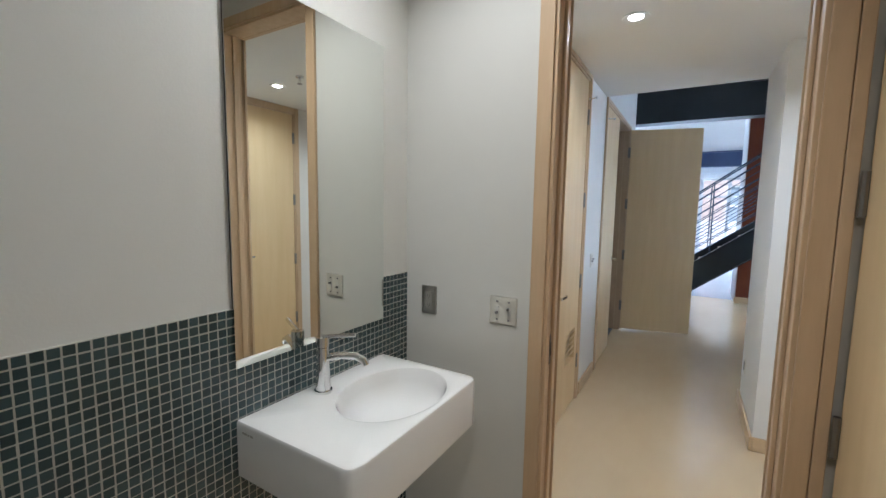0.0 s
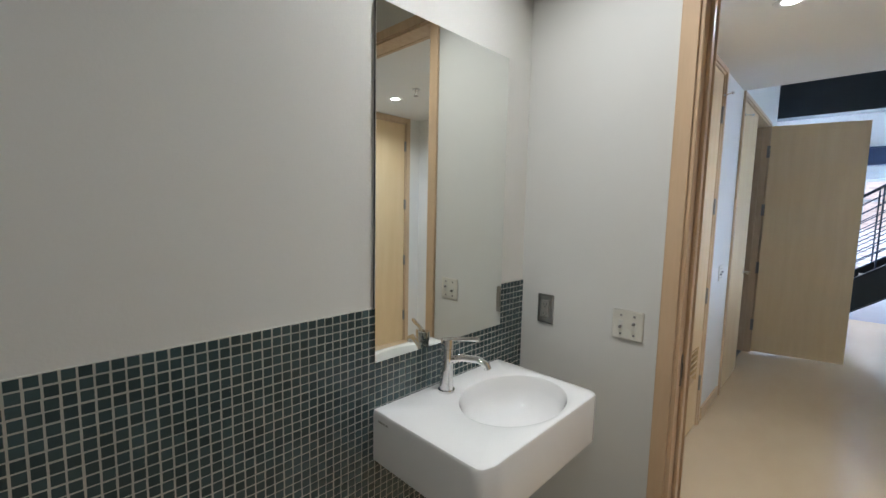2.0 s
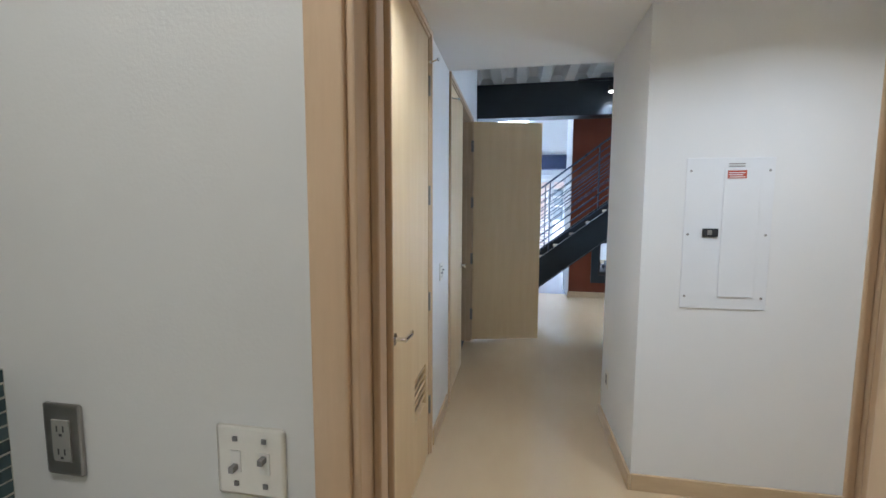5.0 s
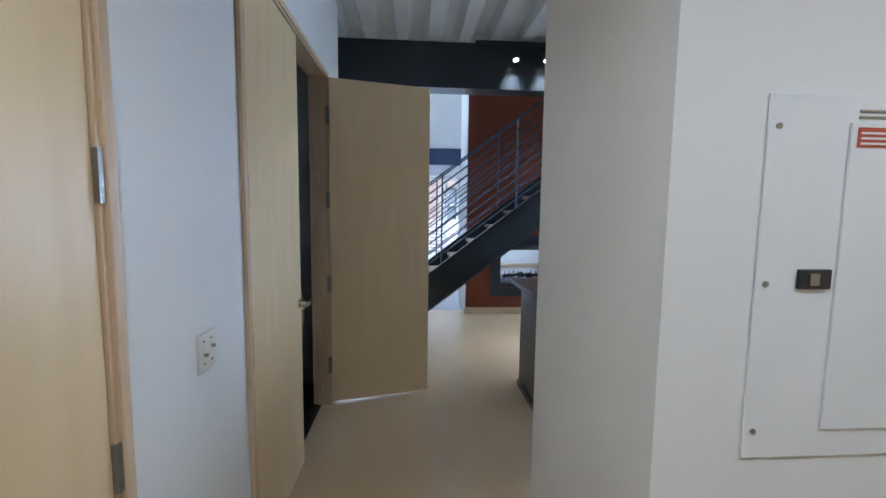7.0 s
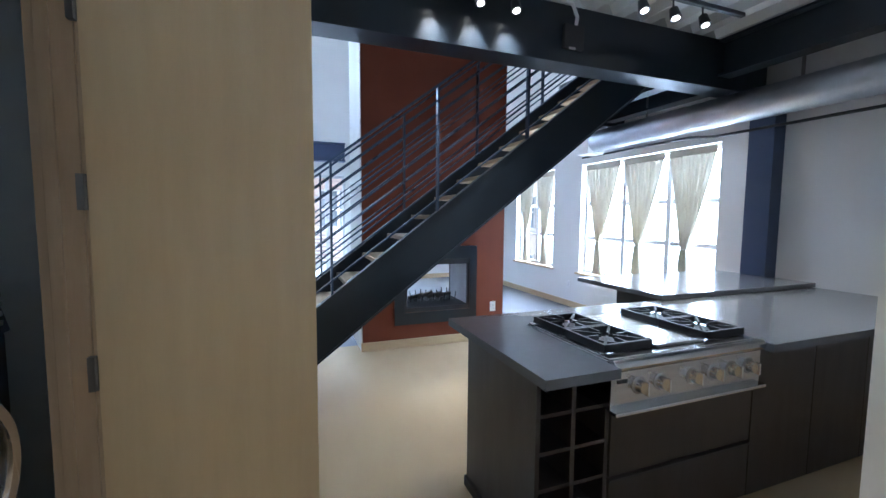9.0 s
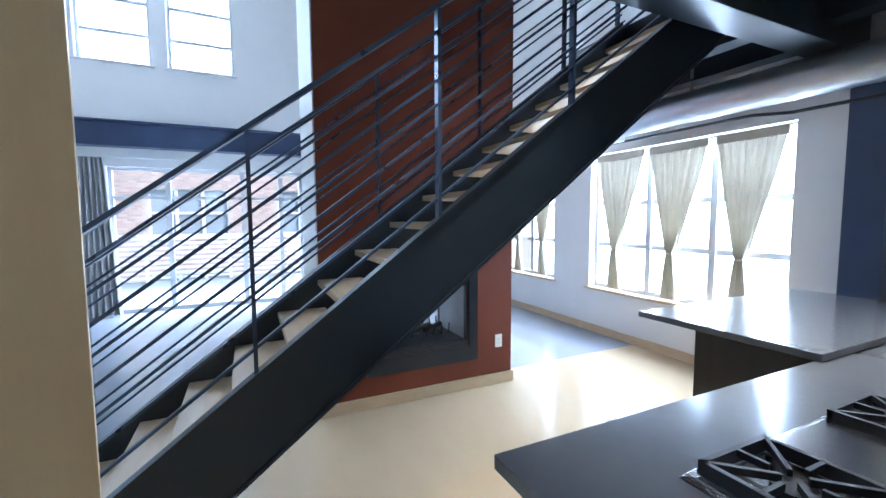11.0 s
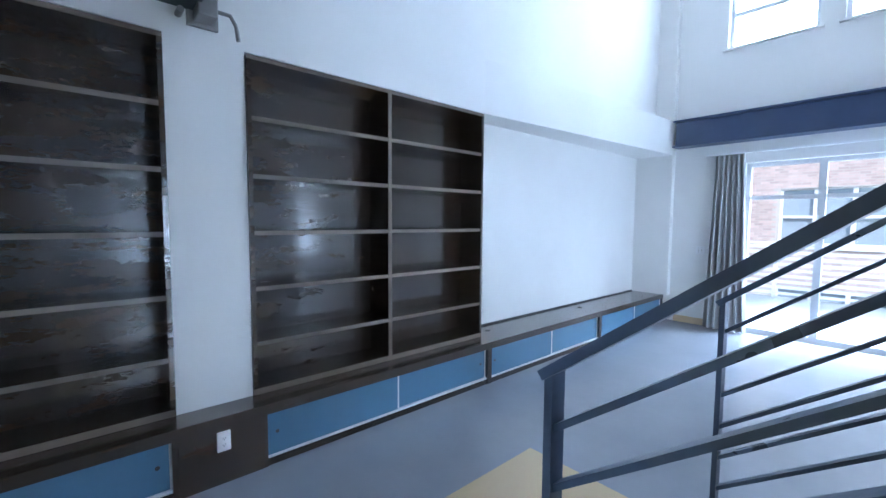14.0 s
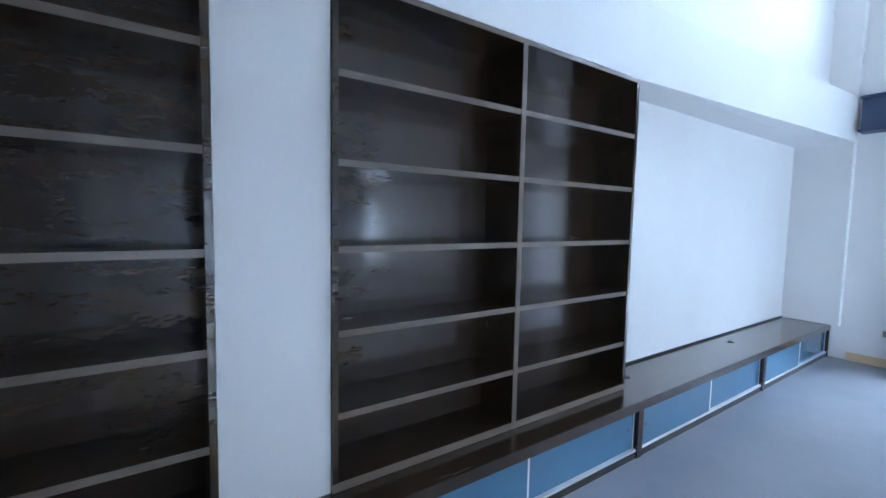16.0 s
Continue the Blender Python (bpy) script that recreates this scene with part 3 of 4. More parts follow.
part("glass", box(-0.7765, -0.7725, -0.785, -0.168, 1.062, 2.09), M_MIRROR, mr)
part("backing", box(-0.7842, -0.777, -0.783, -0.170, 1.064, 2.088), M_DARK, mr)


def sink():
    x0, x1, y0, y1, zt = -0.784, -0.355, -0.785, -0.165, 0.918
    th = thing("wall_sink", ((x0 + x1) / 2, (y0 + y1) / 2, zt - 0.17), "white rectangular ceramic wall-hung sink with oval bowl", "sink")
    # top deck with an oval well, skirt and underside in one shell
    bm = bmesh.new()
    cx, cy, ra, rb = -0.535, -0.405, 0.155, 0.205
    n = 128
    rings = []

    def rim(t):
        dx, dy = math.cos(t), math.sin(t)
        return dx, dy
    per = []
    # rounded rectangle sampled by angle from the bowl's centre
    for k in range(n):
        t = k * math.tau / n
        dx, dy = rim(t)
        s = min((x1 - cx) / dx if dx > 1e-6 else 9, (x0 - cx) / dx if dx < -1e-6 else 9, (y1 - cy) / dy if dy > 1e-6 else 9, (y0 - cy) / dy if dy < -1e-6 else 9)
        per.append((cx + dx * s, cy + dy * s))
    for corner in ((x0, y0), (x0, y1), (x1, y0), (x1, y1)):
        i = min(range(n), key=lambda k: (per[k][0] - corner[0]) ** 2 + (per[k][1] - corner[1]) ** 2)
        per[i] = corner

    def rounded(p, q=0.035):
        ex, ey = x1 - q, (y0 + q if p[1] < cy else y1 - q)
        if p[0] > ex and (p[1] < ey if p[1] < cy else p[1] > ey):
            v = Vector((p[0] - ex, p[1] - ey)).normalized() * q
            return ex + v.x, ey + v.y
        return p
    per = [rounded(p) for p in per]

    def ring(pts, z):
        rings.append([bm.verts.new((p[0], p[1], z)) for p in pts])

    def shrink(d):
        return [(cx + (p[0] - cx) * (1 - d / 0.21), cy + (p[1] - cy) * (1 - d / 0.31)) for p in per]
    ring(shrink(0.03), zt - 0.175)
    ring(per, zt - 0.160)
    ring(per, zt - 0.010)
    ring(shrink(0.003), zt - 0.003)
    ring(shrink(0.010), zt)
    for f, z in ((1.06, zt - 0.0005), (1.0, zt - 0.004), (0.97, zt - 0.014), (0.93, zt - 0.045), (0.84, zt - 0.085), (0.6, zt - 0.112), (0.3, zt - 0.120), (0.09, zt - 0.123)):
        ring([(cx + ra * f * math.cos(k * math.tau / n), cy + rb * f * math.sin(k * math.tau / n)) for k in range(n)], z)
    for a, b in zip(rings, rings[1:]):
        for k in range(n):
            bm.faces.new((a[k], a[(k + 1) % n], b[(k + 1) % n], b[k]))
    bm.faces.new(rings[0][::-1])
    bm.faces.new(rings[-1])
    bmesh.ops.recalc_face_normals(bm, faces=bm.faces[:])
    part("basin", bm, M_CERAMIC, th, soft=True)
    part("drain", rodm((cx, cy, zt - 0.123), (cx, cy, zt - 0.119), 0.020, 20), M_CHROME, th, "chrome drain", soft=True)
    bm = bmesh.new()
    for k, (a, b) in enumerate(((0.0, 0.02), (0.024, 0.03), (0.034, 0.045))):
        bx(bm, x0 + 0.03 + a, x0 + 0.03 + b, y0 - 0.0008, y0, zt - 0.032, zt - 0.026)
    part("maker_mark", bm, M_NICKEL, th, "small grey maker's mark")
    part("trap", tube([(cx, cy, zt - 0.17), (cx, cy, 0.62), (cx - 0.06, cy, 0.57), (cx - 0.12, cy, 0.62), (-0.784, cy, 0.63)], 0.018, 12), M_CHROME, th, "chrome waste trap", soft=True)
    # faucet
    fx, fy = -0.715, -0.535
    fa = thing("faucet", (fx, fy, zt), "chrome single-lever faucet on the sink deck", "faucet")
    part("flange", rodm((fx, fy, zt), (fx, fy, zt + 0.008), 0.028, 24), M_CHROME, fa, soft=True)
    part("body", rodm((fx, fy, zt + 0.008), (fx, fy, zt + 0.145), 0.0235, 24, 0.019), M_CHROME, fa, soft=True)
    part("spout", tube([(fx, fy, zt + 0.105), (fx + 0.05, fy + 0.02, zt + 0.122), (fx + 0.10, fy + 0.04, zt + 0.124), (fx + 0.125, fy + 0.05, zt + 0.112), (fx + 0.13, fy + 0.052, zt + 0.098)], 0.012, 12), M_CHROME, fa, soft=True)
    part("cap", rodm((fx, fy, zt + 0.147), (fx, fy, zt + 0.178), 0.021, 24), M_CHROME, fa, soft=True)
    part("lever", tube([(fx, fy, zt + 0.176), (fx + 0.05, fy + 0.02, zt + 0.184), (fx + 0.10, fy + 0.04, zt + 0.190)], 0.007, 10), M_CHROME, fa, soft=True)


sink()


def switch_plate(name, face, axis, out, s, z, w, h, kind, label, plate=M_PLATE):
    """A cover plate on a wall's face with toggles or sockets."""
    at = (face, s, z - h / 2) if axis == "x" else (s, face, z - h / 2)
    th = thing(name, at, label, "outlet" if kind == "socket" else "switch")

    def put(nm, a, b, z0, z1, n0, n1, material, bev=0.0):
        lo, hi = sorted((face + out * n0, face + out * n1))
        return part(nm, box(*((lo, hi, a, b) if axis == "x" else (a, b, lo, hi)), z0, z1, bevel=bev), material, th)
    put("plate", s - w / 2, s + w / 2, z - h / 2, z + h / 2, 0.0, 0.006, plate, 0.0045)
    if kind == "toggle":
        n = 2 if w > 0.09 else 1
        for k in range(n):
            c = s + (k - (n - 1) / 2) * 0.046
            put("bezel", c - 0.008, c + 0.008, z - 0.016, z + 0.016, 0.006, 0.0075, M_IVORY)
            up = 0.004 if k else -0.012
            put("toggle", c - 0.004, c + 0.004, z + up, z + up + 0.009, 0.007, 0.019, M_HINGE, 0.001)
            for zz in (-0.034, 0.034):
                put("screw", c - 0.0035, c + 0.0035, z + zz - 0.0035, z + zz + 0.0035, 0.006, 0.008, M_HINGE)
    else:
        body = M_WHITE if plate is M_WHITE else M_GREYPLASTIC
        put("insert", s - 0.017, s + 0.017, z - 0.034, z + 0.034, 0.006, 0.009, body, 0.001)
        for zz in (-0.019, 0.019):
            for d in (-0.006, 0.006):
                put("slot", s + d - 0.0012, s + d + 0.0012, z + zz - 0.004, z + zz + 0.006, 0.009, 0.0095, M_DARK)
            put("ground_slot", s - 0.0025, s + 0.0025, z + zz - 0.011, z + zz - 0.007, 0.009, 0.0095, M_DARK)
    return th


switch_plate("outlet", 0.0, "y", -1, -0.665, 1.12, 0.072, 0.118, "socket", "steel plate outlet on the bathroom wall", M_NICKEL)
switch_plate("light_switch", 0.0, "y", -1, -0.336, 1.121, 0.108, 0.106, "toggle", "steel double toggle switch plate on the bathroom wall")
switch_plate("light_switch", XL, "x", 1, 2.235, 1.07, 0.116, 0.118, "toggle", "steel double toggle switch plate in the hall")
switch_plate("outlet", 0.66, "x", -1, 2.36, 0.345, 0.072, 0.118, "socket", "steel plate outlet low on the hall wall")
switch_plate("outlet", CY0, "y", -1, 2.515, 0.40, 0.075, 0.12, "socket", "white outlet plate on the rust column", M_WHITE)
switch_plate("outlet", XR, "x", -1, 8.05, 0.37, 0.072, 0.118, "socket", "white outlet plate under the windows", M_WHITE)
switch_plate("outlet", YF, "y", -1, -2.05, 0.38, 0.072, 0.118, "socket", "steel plate outlet by the terrace doors")
switch_plate("light_switch", YF, "y", -1, -2.02, 1.12, 0.116, 0.118, "toggle", "white switch plate by the terrace doors", M_WHITE)

# electrical panel
ep = thing("electrical_panel", (1.04, 1.725, 1.07), "flush white painted electrical panel cover", "electrical panel")
part("cover", box(0.85, 1.238, 1.719, 1.7245, 1.00, 1.742, bevel=0.002), M_WHITE, ep)
part("door", box(1.018, 1.177, 1.713, 1.719, 1.062, 1.690, bevel=0.002), M_WHITE, ep)
lt = part("latch", box(0.935, 1.005, 1.711, 1.719, 1.36, 1.40, bevel=0.002), M_DARK, ep, "dark latch")
part("latch_tab", box(0.955, 0.975, 1.707, 1.711, 1.368, 1.392), M_NICKEL, lt)
st = part("sticker", box(1.030, 1.113, 1.7115, 1.7128, 1.642, 1.680), M_RED, ep, "red warning sticker")
bm = bmesh.new()
for k in range(3):
    bx(bm, 1.036, 1.106 - 0.01 * (k % 2), 1.7105, 1.7114, 1.647 + k * 0.010, 1.651 + k * 0.010)
part("sticker_text", bm, M_WHITE, st)
bm = bmesh.new()
for k in range(2):
    bx(bm, 1.036, 1.106, 1.7170, 1.7188, 1.698 + k * 0.012, 1.703 + k * 0.012)
part("printed_text", bm, M_NICKEL, ep, "faint grey printed lines")
for sx in (0.87, 1.215):
    for szz in (1.06, 1.37, 1.68):
        part("screw", rodm((sx, 1.719, szz), (sx, 1.716, szz), 0.006, 10), M_NICKEL, ep)


def downlight(x, y, z, label):
    th = thing("downlight", (x, y, z - 0.01), label, "ceiling light", "recessed downlights")
    bm = bmesh.new()
    n, rings = 28, []
    for r, zz in ((0.068, z - 0.001), (0.066, z - 0.006), (0.048, z - 0.006), (0.036, z - 0.002)):
        rings.append([bm.verts.new((x + r * math.cos(k * math.tau / n), y + r * math.sin(k * math.tau / n), zz)) for k in range(n)])
    for a, b in zip(rings, rings[1:]):
        for k in range(n):
            bm.faces.new((a[k], a[(k + 1) % n], b[(k + 1) % n], b[k]))
    part("trim_ring", bm, M_WHITE, th, soft=True)
    part("lens", rodm((x, y, z - 0.003), (x, y, z - 0.001), 0.036, 24), M_BULB, th)


downlight(-0.07, 0.99, 2.485, "white recessed downlight, lit, in the hall ceiling")
downlight(1.25, 0.92, 2.485, "white recessed downlight, lit, in the hall ceiling")
downlight(-0.36, -0.52, 2.75, "unseen white recessed downlight, lit, in the bathroom ceiling")
# Fitting made up to go with the added fill lamp.
downlight(0.35, -1.75, 2.75, "unseen white recessed downlight, lit, in the bathroom ceiling")
SPX, SPY, SPZ = 0.87, 0.83, 2.485
sk = thing("sprinkler", (SPX, SPY, SPZ - 0.06), "small chrome ceiling sprinkler", "sprinkler")
part("escutcheon", rodm((SPX, SPY, SPZ - 0.001), (SPX, SPY, SPZ - 0.010), 0.032, 20), M_CHROME, sk, soft=True)
part("stem", rodm((SPX, SPY, SPZ - 0.010), (SPX, SPY, SPZ - 0.030), 0.009, 10), M_CHROME, sk, soft=True)
for dx in (-0.012, 0.012):
    part("frame_arm", tube([(SPX, SPY, SPZ - 0.028), (SPX + dx, SPY, SPZ - 0.040), (SPX, SPY, SPZ - 0.056)], 0.003, 6), M_CHROME, sk)
part("deflector", rodm((SPX, SPY, SPZ - 0.056), (SPX, SPY, SPZ - 0.060), 0.020, 16), M_HINGE, sk)

# ---- stair ----
SY0, SY1 = 5.43, 6.42      # the two rail planes
SL = 0.752                 # rise over run


def stair_z(x):            # top edge of the stringers
    return 0.910 + 0.764 * (x - 0.475)


def rail_z(x):             # top of the handrail
    return 1.268 + SL * (x + 0.351)


def staircase():
    th = thing("staircase", (0.0, 5.93, 0.0), "black steel stair with maple treads and rod railings", "staircase")
    xa, xb = -0.40, 3.56
    dz = 0.405
    for y0 in (SY0 - 0.01, SY1 - 0.01):
        bm = bmesh.new()
        za = stair_z(xa)
        poly = [(xa, 0.0), (xa, za), (xb, stair_z(xb)), (xb, stair_z(xb) - dz), (0.475 + (dz - 0.910) / 0.764, 0.0)]
        plate = part("stringer", prism(poly, "y", y0, y0 + 0.02), M_STEEL, th, "black painted steel stringer")
        for off, nm in ((0.0, "top_flange"), (-dz, "bottom_flange")):
            fl = bmesh.new()
            x1 = xa if not off else 0.475 + (dz - 0.910) / 0.764 + 0.02
            bar(fl, (x1, y0 + 0.01, stair_z(x1) + off), (xb, y0 + 0.01, stair_z(xb) + off), 0.062, 0.012)
            part(nm, fl, M_STEEL, plate)
    for k in range(18):
        x, z = -0.36 + 0.2485 * k, 0.205 + 0.186 * k
        if z > 3.1:
            break
        tr = part("tread", box(x - 0.02, x + 0.275, SY0 + 0.012, SY1 - 0.012, z - 0.038, z, bevel=0.006), M_TREAD, th)
        part("carrier", box(x + 0.02, x + 0.25, SY0 + 0.012, SY0 + 0.05, z - 0.052, z - 0.039), M_STEEL, tr)
    posts = (-0.338, 0.475, 1.292, 2.097, 2.90, 3.50)
    for y in (SY0, SY1):
        for k, x in enumerate(posts):
            z0 = max(0.0, stair_z(x)) if k else 0.0
            bm = bmesh.new()
            bx(bm, x - 0.008, x + 0.008, y - 0.020, y + 0.020, z0, rail_z(x) - 0.006)
            part("post", bm, M_RAIL_SHEEN, th, "flat steel rail post")
        bm = bmesh.new()
        bar(bm, (posts[0] - 0.015, y, rail_z(posts[0] - 0.015)), (3.54, y, rail_z(3.54)), 0.05, 0.018)
        part("handrail", bm, M_RAIL_SHEEN, th, "flat steel handrail")
        for j in range(1, 9):
            d = 0.109 * j
            a, b = (posts[0], y, rail_z(posts[0]) - d), (3.54, y, rail_z(3.54) - d)
            part("rail_bar", bar(bmesh.new(), a, b, 0.026, 0.012), M_RAIL_SHEEN, th)


staircase()

# ---- bookcases and bench ----


def bookcase(y0, y1, dividers, label):
    z0, z1, x0, x1 = 0.402, 2.545, XN + 0.004, XB + 0.012
    th = thing("bookcase", ((x0 + x1) / 2, (y0 + y1) / 2, z0), label, "bookcase", "built-in bookcases")
    part("back_panel", box(x0, x0 + 0.008, y0, y1, z0, z1), M_WALNUT, th)
    t = 0.026
    part("side_panel", box(x0 + 0.008, x1, y0, y0 + t, z0, z1, bevel=0.001), M_WALNUT, th)
    part("side_panel", box(x0 + 0.008, x1, y1 - t, y1, z0, z1, bevel=0.001), M_WALNUT, th)
    part("top_panel", box(x0 + 0.008, x1, y0 + t, y1 - t, z1 - t, z1), M_WALNUT, th)
    part("bottom_panel", box(x0 + 0.008, x1, y0 + t, y1 - t, z0, z0 + 0.04), M_WALNUT, th)
    edges = [y0 + t, *[v for d in dividers for v in (d - 0.016, d + 0.016)], y1 - t]
    for d in dividers:
        dv = part("divider", box(x0 + 0.008, x1 - 0.002, d - 0.016, d + 0.016, z0 + 0.04, z1 - t), M_WALNUT, th)
        part("edge_band", box(x1 - 0.002, x1 + 0.001, d - 0.016, d + 0.016, z0 + 0.04, z1 - t), M_WALNUT_EDGE, dv)
    for a, b in zip(edges[::2], edges[1::2]):
        for k in range(5):
            z = 0.747 + 0.358 * k
            sh = part("shelf", box(x0 + 0.008, x1 - 0.006, a, b, z - 0.028, z), M_WALNUT, th)
            part("edge_band", box(x1 - 0.006, x1 - 0.003, a, b, z - 0.028, z), M_WALNUT_EDGE, sh)
    for a, b, c, d in ((y0, y1, z1 - t, z1), (y0, y1, z0, z0 + 0.04)):
        part("edge_band", box(x1, x1 + 0.002, a, b, c, d), M_WALNUT_EDGE, th)
    for a in (y0, y1 - t):
        part("edge_band", box(x1, x1 + 0.002, a, a + t, z0 + 0.04, z1 - t), M_WALNUT, th)
    return th


bookcase(3.47, 5.182, [], "tall empty dark walnut bookcase built into the wall")
bookcase(5.608, 7.725, [6.66], "wide empty dark walnut bookcase with two bays")

BF = -2.50


def bench():
    top = thing("long_bench", (-2.73, 7.7, 0.36), "long low dark walnut bench top along the wall", "bench top")
    part("board", box(XN + 0.002, BF, 3.40, YF - 0.03, 0.352, 0.400, bevel=0.003), M_WALNUT, top)
    part("nosing", box(BF, BF + 0.002, 3.40, YF - 0.03, 0.335, 0.399), M_WALNUT, top)
    part("cable_grommet", rodm((-2.80, 7.95, 0.400), (-2.80, 7.95, 0.403), 0.028, 20), M_DARK, top, "dark cable grommet")
    part("cable_grommet", rodm((-2.80, 9.75, 0.400), (-2.80, 9.75, 0.403), 0.028, 20), M_DARK, top, "dark cable grommet")
    part("back_strip", box(XN + 0.003, XN + 0.010, 7.73, YF - 0.03, 0.401, 0.418), M_DARK, top)
    units = ((3.40, 5.16), (5.605, 7.665), (7.665, 9.755), (9.755, 11.78))
    for a, b in units:
        b2 = min(b, YF - 0.03)
        u = thing("bench_cabinet", (-2.73, (a + b2) / 2, 0), "low walnut bench cabinet with blue glass sliding panels", "cabinet", "bench cabinets")
        part("carcass", box(XN + 0.004, BF - 0.06, a + 0.002, b2 - 0.002, 0.0, 0.350), M_WALNUT, u)
        part("kick_board", box(BF - 0.06, BF - 0.012, a + 0.03, b2 - 0.03, 0.0, 0.045), M_WALNUT, u)
        part("end_post", box(BF - 0.06, BF - 0.004, a, a + 0.028, 0.0, 0.350), M_WALNUT, u)
        part("end_post", box(BF - 0.06, BF - 0.004, b2 - 0.028, b2, 0.0, 0.350), M_WALNUT, u)
        part("track", box(BF - 0.05, BF - 0.014, a + 0.03, b2 - 0.03, 0.046, 0.060), M_FRAME, u, "pale aluminium track")
        mid = (a + b) / 2
        spans = [(a + 0.032, b2 - 0.032)] if b - a < 1.2 or mid > b2 - 0.1 else [(a + 0.032, mid - 0.006), (mid - 0.02, b2 - 0.032)]
        for j, (c, d) in enumerate(spans):
            x = BF - 0.024 - 0.014 * j
            p = part("sliding_panel", box(x - 0.008, x, c, d, 0.060, 0.348), M_BLUEGLASS, u, "blue back-painted glass panel")
            part("edge_strip", box(x - 0.009, x + 0.003, d - 0.006, d + 0.006, 0.060, 0.348), M_FRAME, p)
            g = c + 0.06 if j == 0 and len(spans) > 1 else d - 0.06
            part("finger_pull", rodm((x, g, 0.2), (x + 0.002, g, 0.2), 0.012, 16), M_DARK, p)
    pn = thing("walnut_cabinet", (BF - 0.03, 5.38, 0), "dark walnut panel of the bench under the pier", "cabinet")
    part("panel", box(XN + 0.004, BF - 0.002, 5.162, 5.603, 0.0, 0.350), M_WALNUT, pn)
    switch_plate("outlet", BF - 0.002, "x", 1, 5.385, 0.255, 0.072, 0.118, "socket", "white outlet plate in the walnut bench", M_WHITE)


bench()
mt = thing("wall_bracket", (-2.66, 5.36, 2.60), "dark steel wall bracket with a bent arm", "bracket")
part("plate", box(XB, XB + 0.03, 5.30, 5.46, 2.62, 2.80, bevel=0.004), M_HINGE, mt)
part("body", box(XB + 0.03, XB + 0.16, 5.33, 5.43, 2.64, 2.74, bevel=0.008), M_HINGE, mt)
part("arm", tube([(XB + 0.10, 5.43, 2.70), (XB + 0.12, 5.50, 2.69), (XB + 0.12, 5.53, 2.64), (XB + 0.12, 5.54, 2.56)], 0.012, 8), M_HINGE, mt, soft=True)
part("clamp", rodm((XB + 0.02, 5.26, 2.66), (XB + 0.10, 5.26, 2.66), 0.018, 12), M_HINGE, mt, soft=True)

# ---- fireplace insert ----
fp = thing("fireplace_insert", ((FX0 + FX1) / 2, CY0, 0.26), "see-through gas fireplace with a wide black steel surround", "fireplace")
for nm, a in (("surround_side", (1.285, FX0 - 0.001, 0.262, 1.15)), ("surround_side", (FX1 + 0.001, 2.29, 0.262, 1.15)), ("surround_bottom", (FX0 - 0.001, FX1 + 0.001, 0.262, FZ0 - 0.001)), ("surround_top", (FX0 - 0.001, FX1 + 0.001, FZ1 + 0.001, 1.15))):
    part(nm, box(a[0], a[1], CY0 - 0.014, CY0 - 0.001, a[2], a[3]), M_STEEL, fp)
t = 0.03
for nm, a in (("inner_frame", (FX0 + 0.002, FX0 + t, FZ0 + 0.002, FZ1 - 0.002)), ("inner_frame", (FX1 - t, FX1 - 0.002, FZ0 + 0.002, FZ1 - 0.002)), ("inner_frame", (FX0 + t, FX1 - t, FZ0 + 0.002, FZ0 + 0.05)), ("inner_frame", (FX0 + t, FX1 - t, FZ1 - 0.06, FZ1 - 0.002))):
    part(nm, box(a[0], a[1], CY0 - 0.006, CY0 + 0.03, a[2], a[3]), M_IRON, fp)
    part(nm, box(a[0], a[1], CY1 - 0.03, CY1 + 0.006, a[2], a[3]), M_IRON, fp)
part("firebox_floor", box(FX0 + 0.03, FX1 - 0.03, CY0 + 0.031, CY1 - 0.031, FZ0 + 0.003, FZ0 + 0.055), M_IRON, fp)
part("firebox_side", box(FX0 + 0.003, FX0 + 0.028, CY0 + 0.031, CY1 - 0.031, FZ0 + 0.056, FZ1 - 0.061), M_FIREBOX, fp)
part("firebox_side", box(FX1 - 0.028, FX1 - 0.003, CY0 + 0.031, CY1 - 0.031, FZ0 + 0.056, FZ1 - 0.061), M_FIREBOX, fp)
rng = random.Random(4)
for k in range(9):
    x = FX0 + 0.12 + 0.07 * k
    part("grate_bar", tube([(x, CY0 + 0.14, FZ0 + 0.16 + 0.03 * rng.random()), (x, CY0 + 0.16, FZ0 + 0.085), (x, CY1 - 0.16, FZ0 + 0.085), (x, CY1 - 0.14, FZ0 + 0.16 + 0.03 * rng.random())], 0.006, 6), M_IRON, fp)
for k in range(4):
    a = (FX0 + 0.12 + 0.12 * k, CY0 + 0.2 + 0.05 * rng.random(), FZ0 + 0.12)
    b = (FX0 + 0.32 + 0.12 * k, CY0 + 0.3 + 0.06 * rng.random(), FZ0 + 0.13 + 0.03 * rng.random())
    part("log", rodm(a, b, 0.028, 8, 0.022), M_LOG, fp, "charred ceramic log", soft=True)

# ---- kitchen island ----


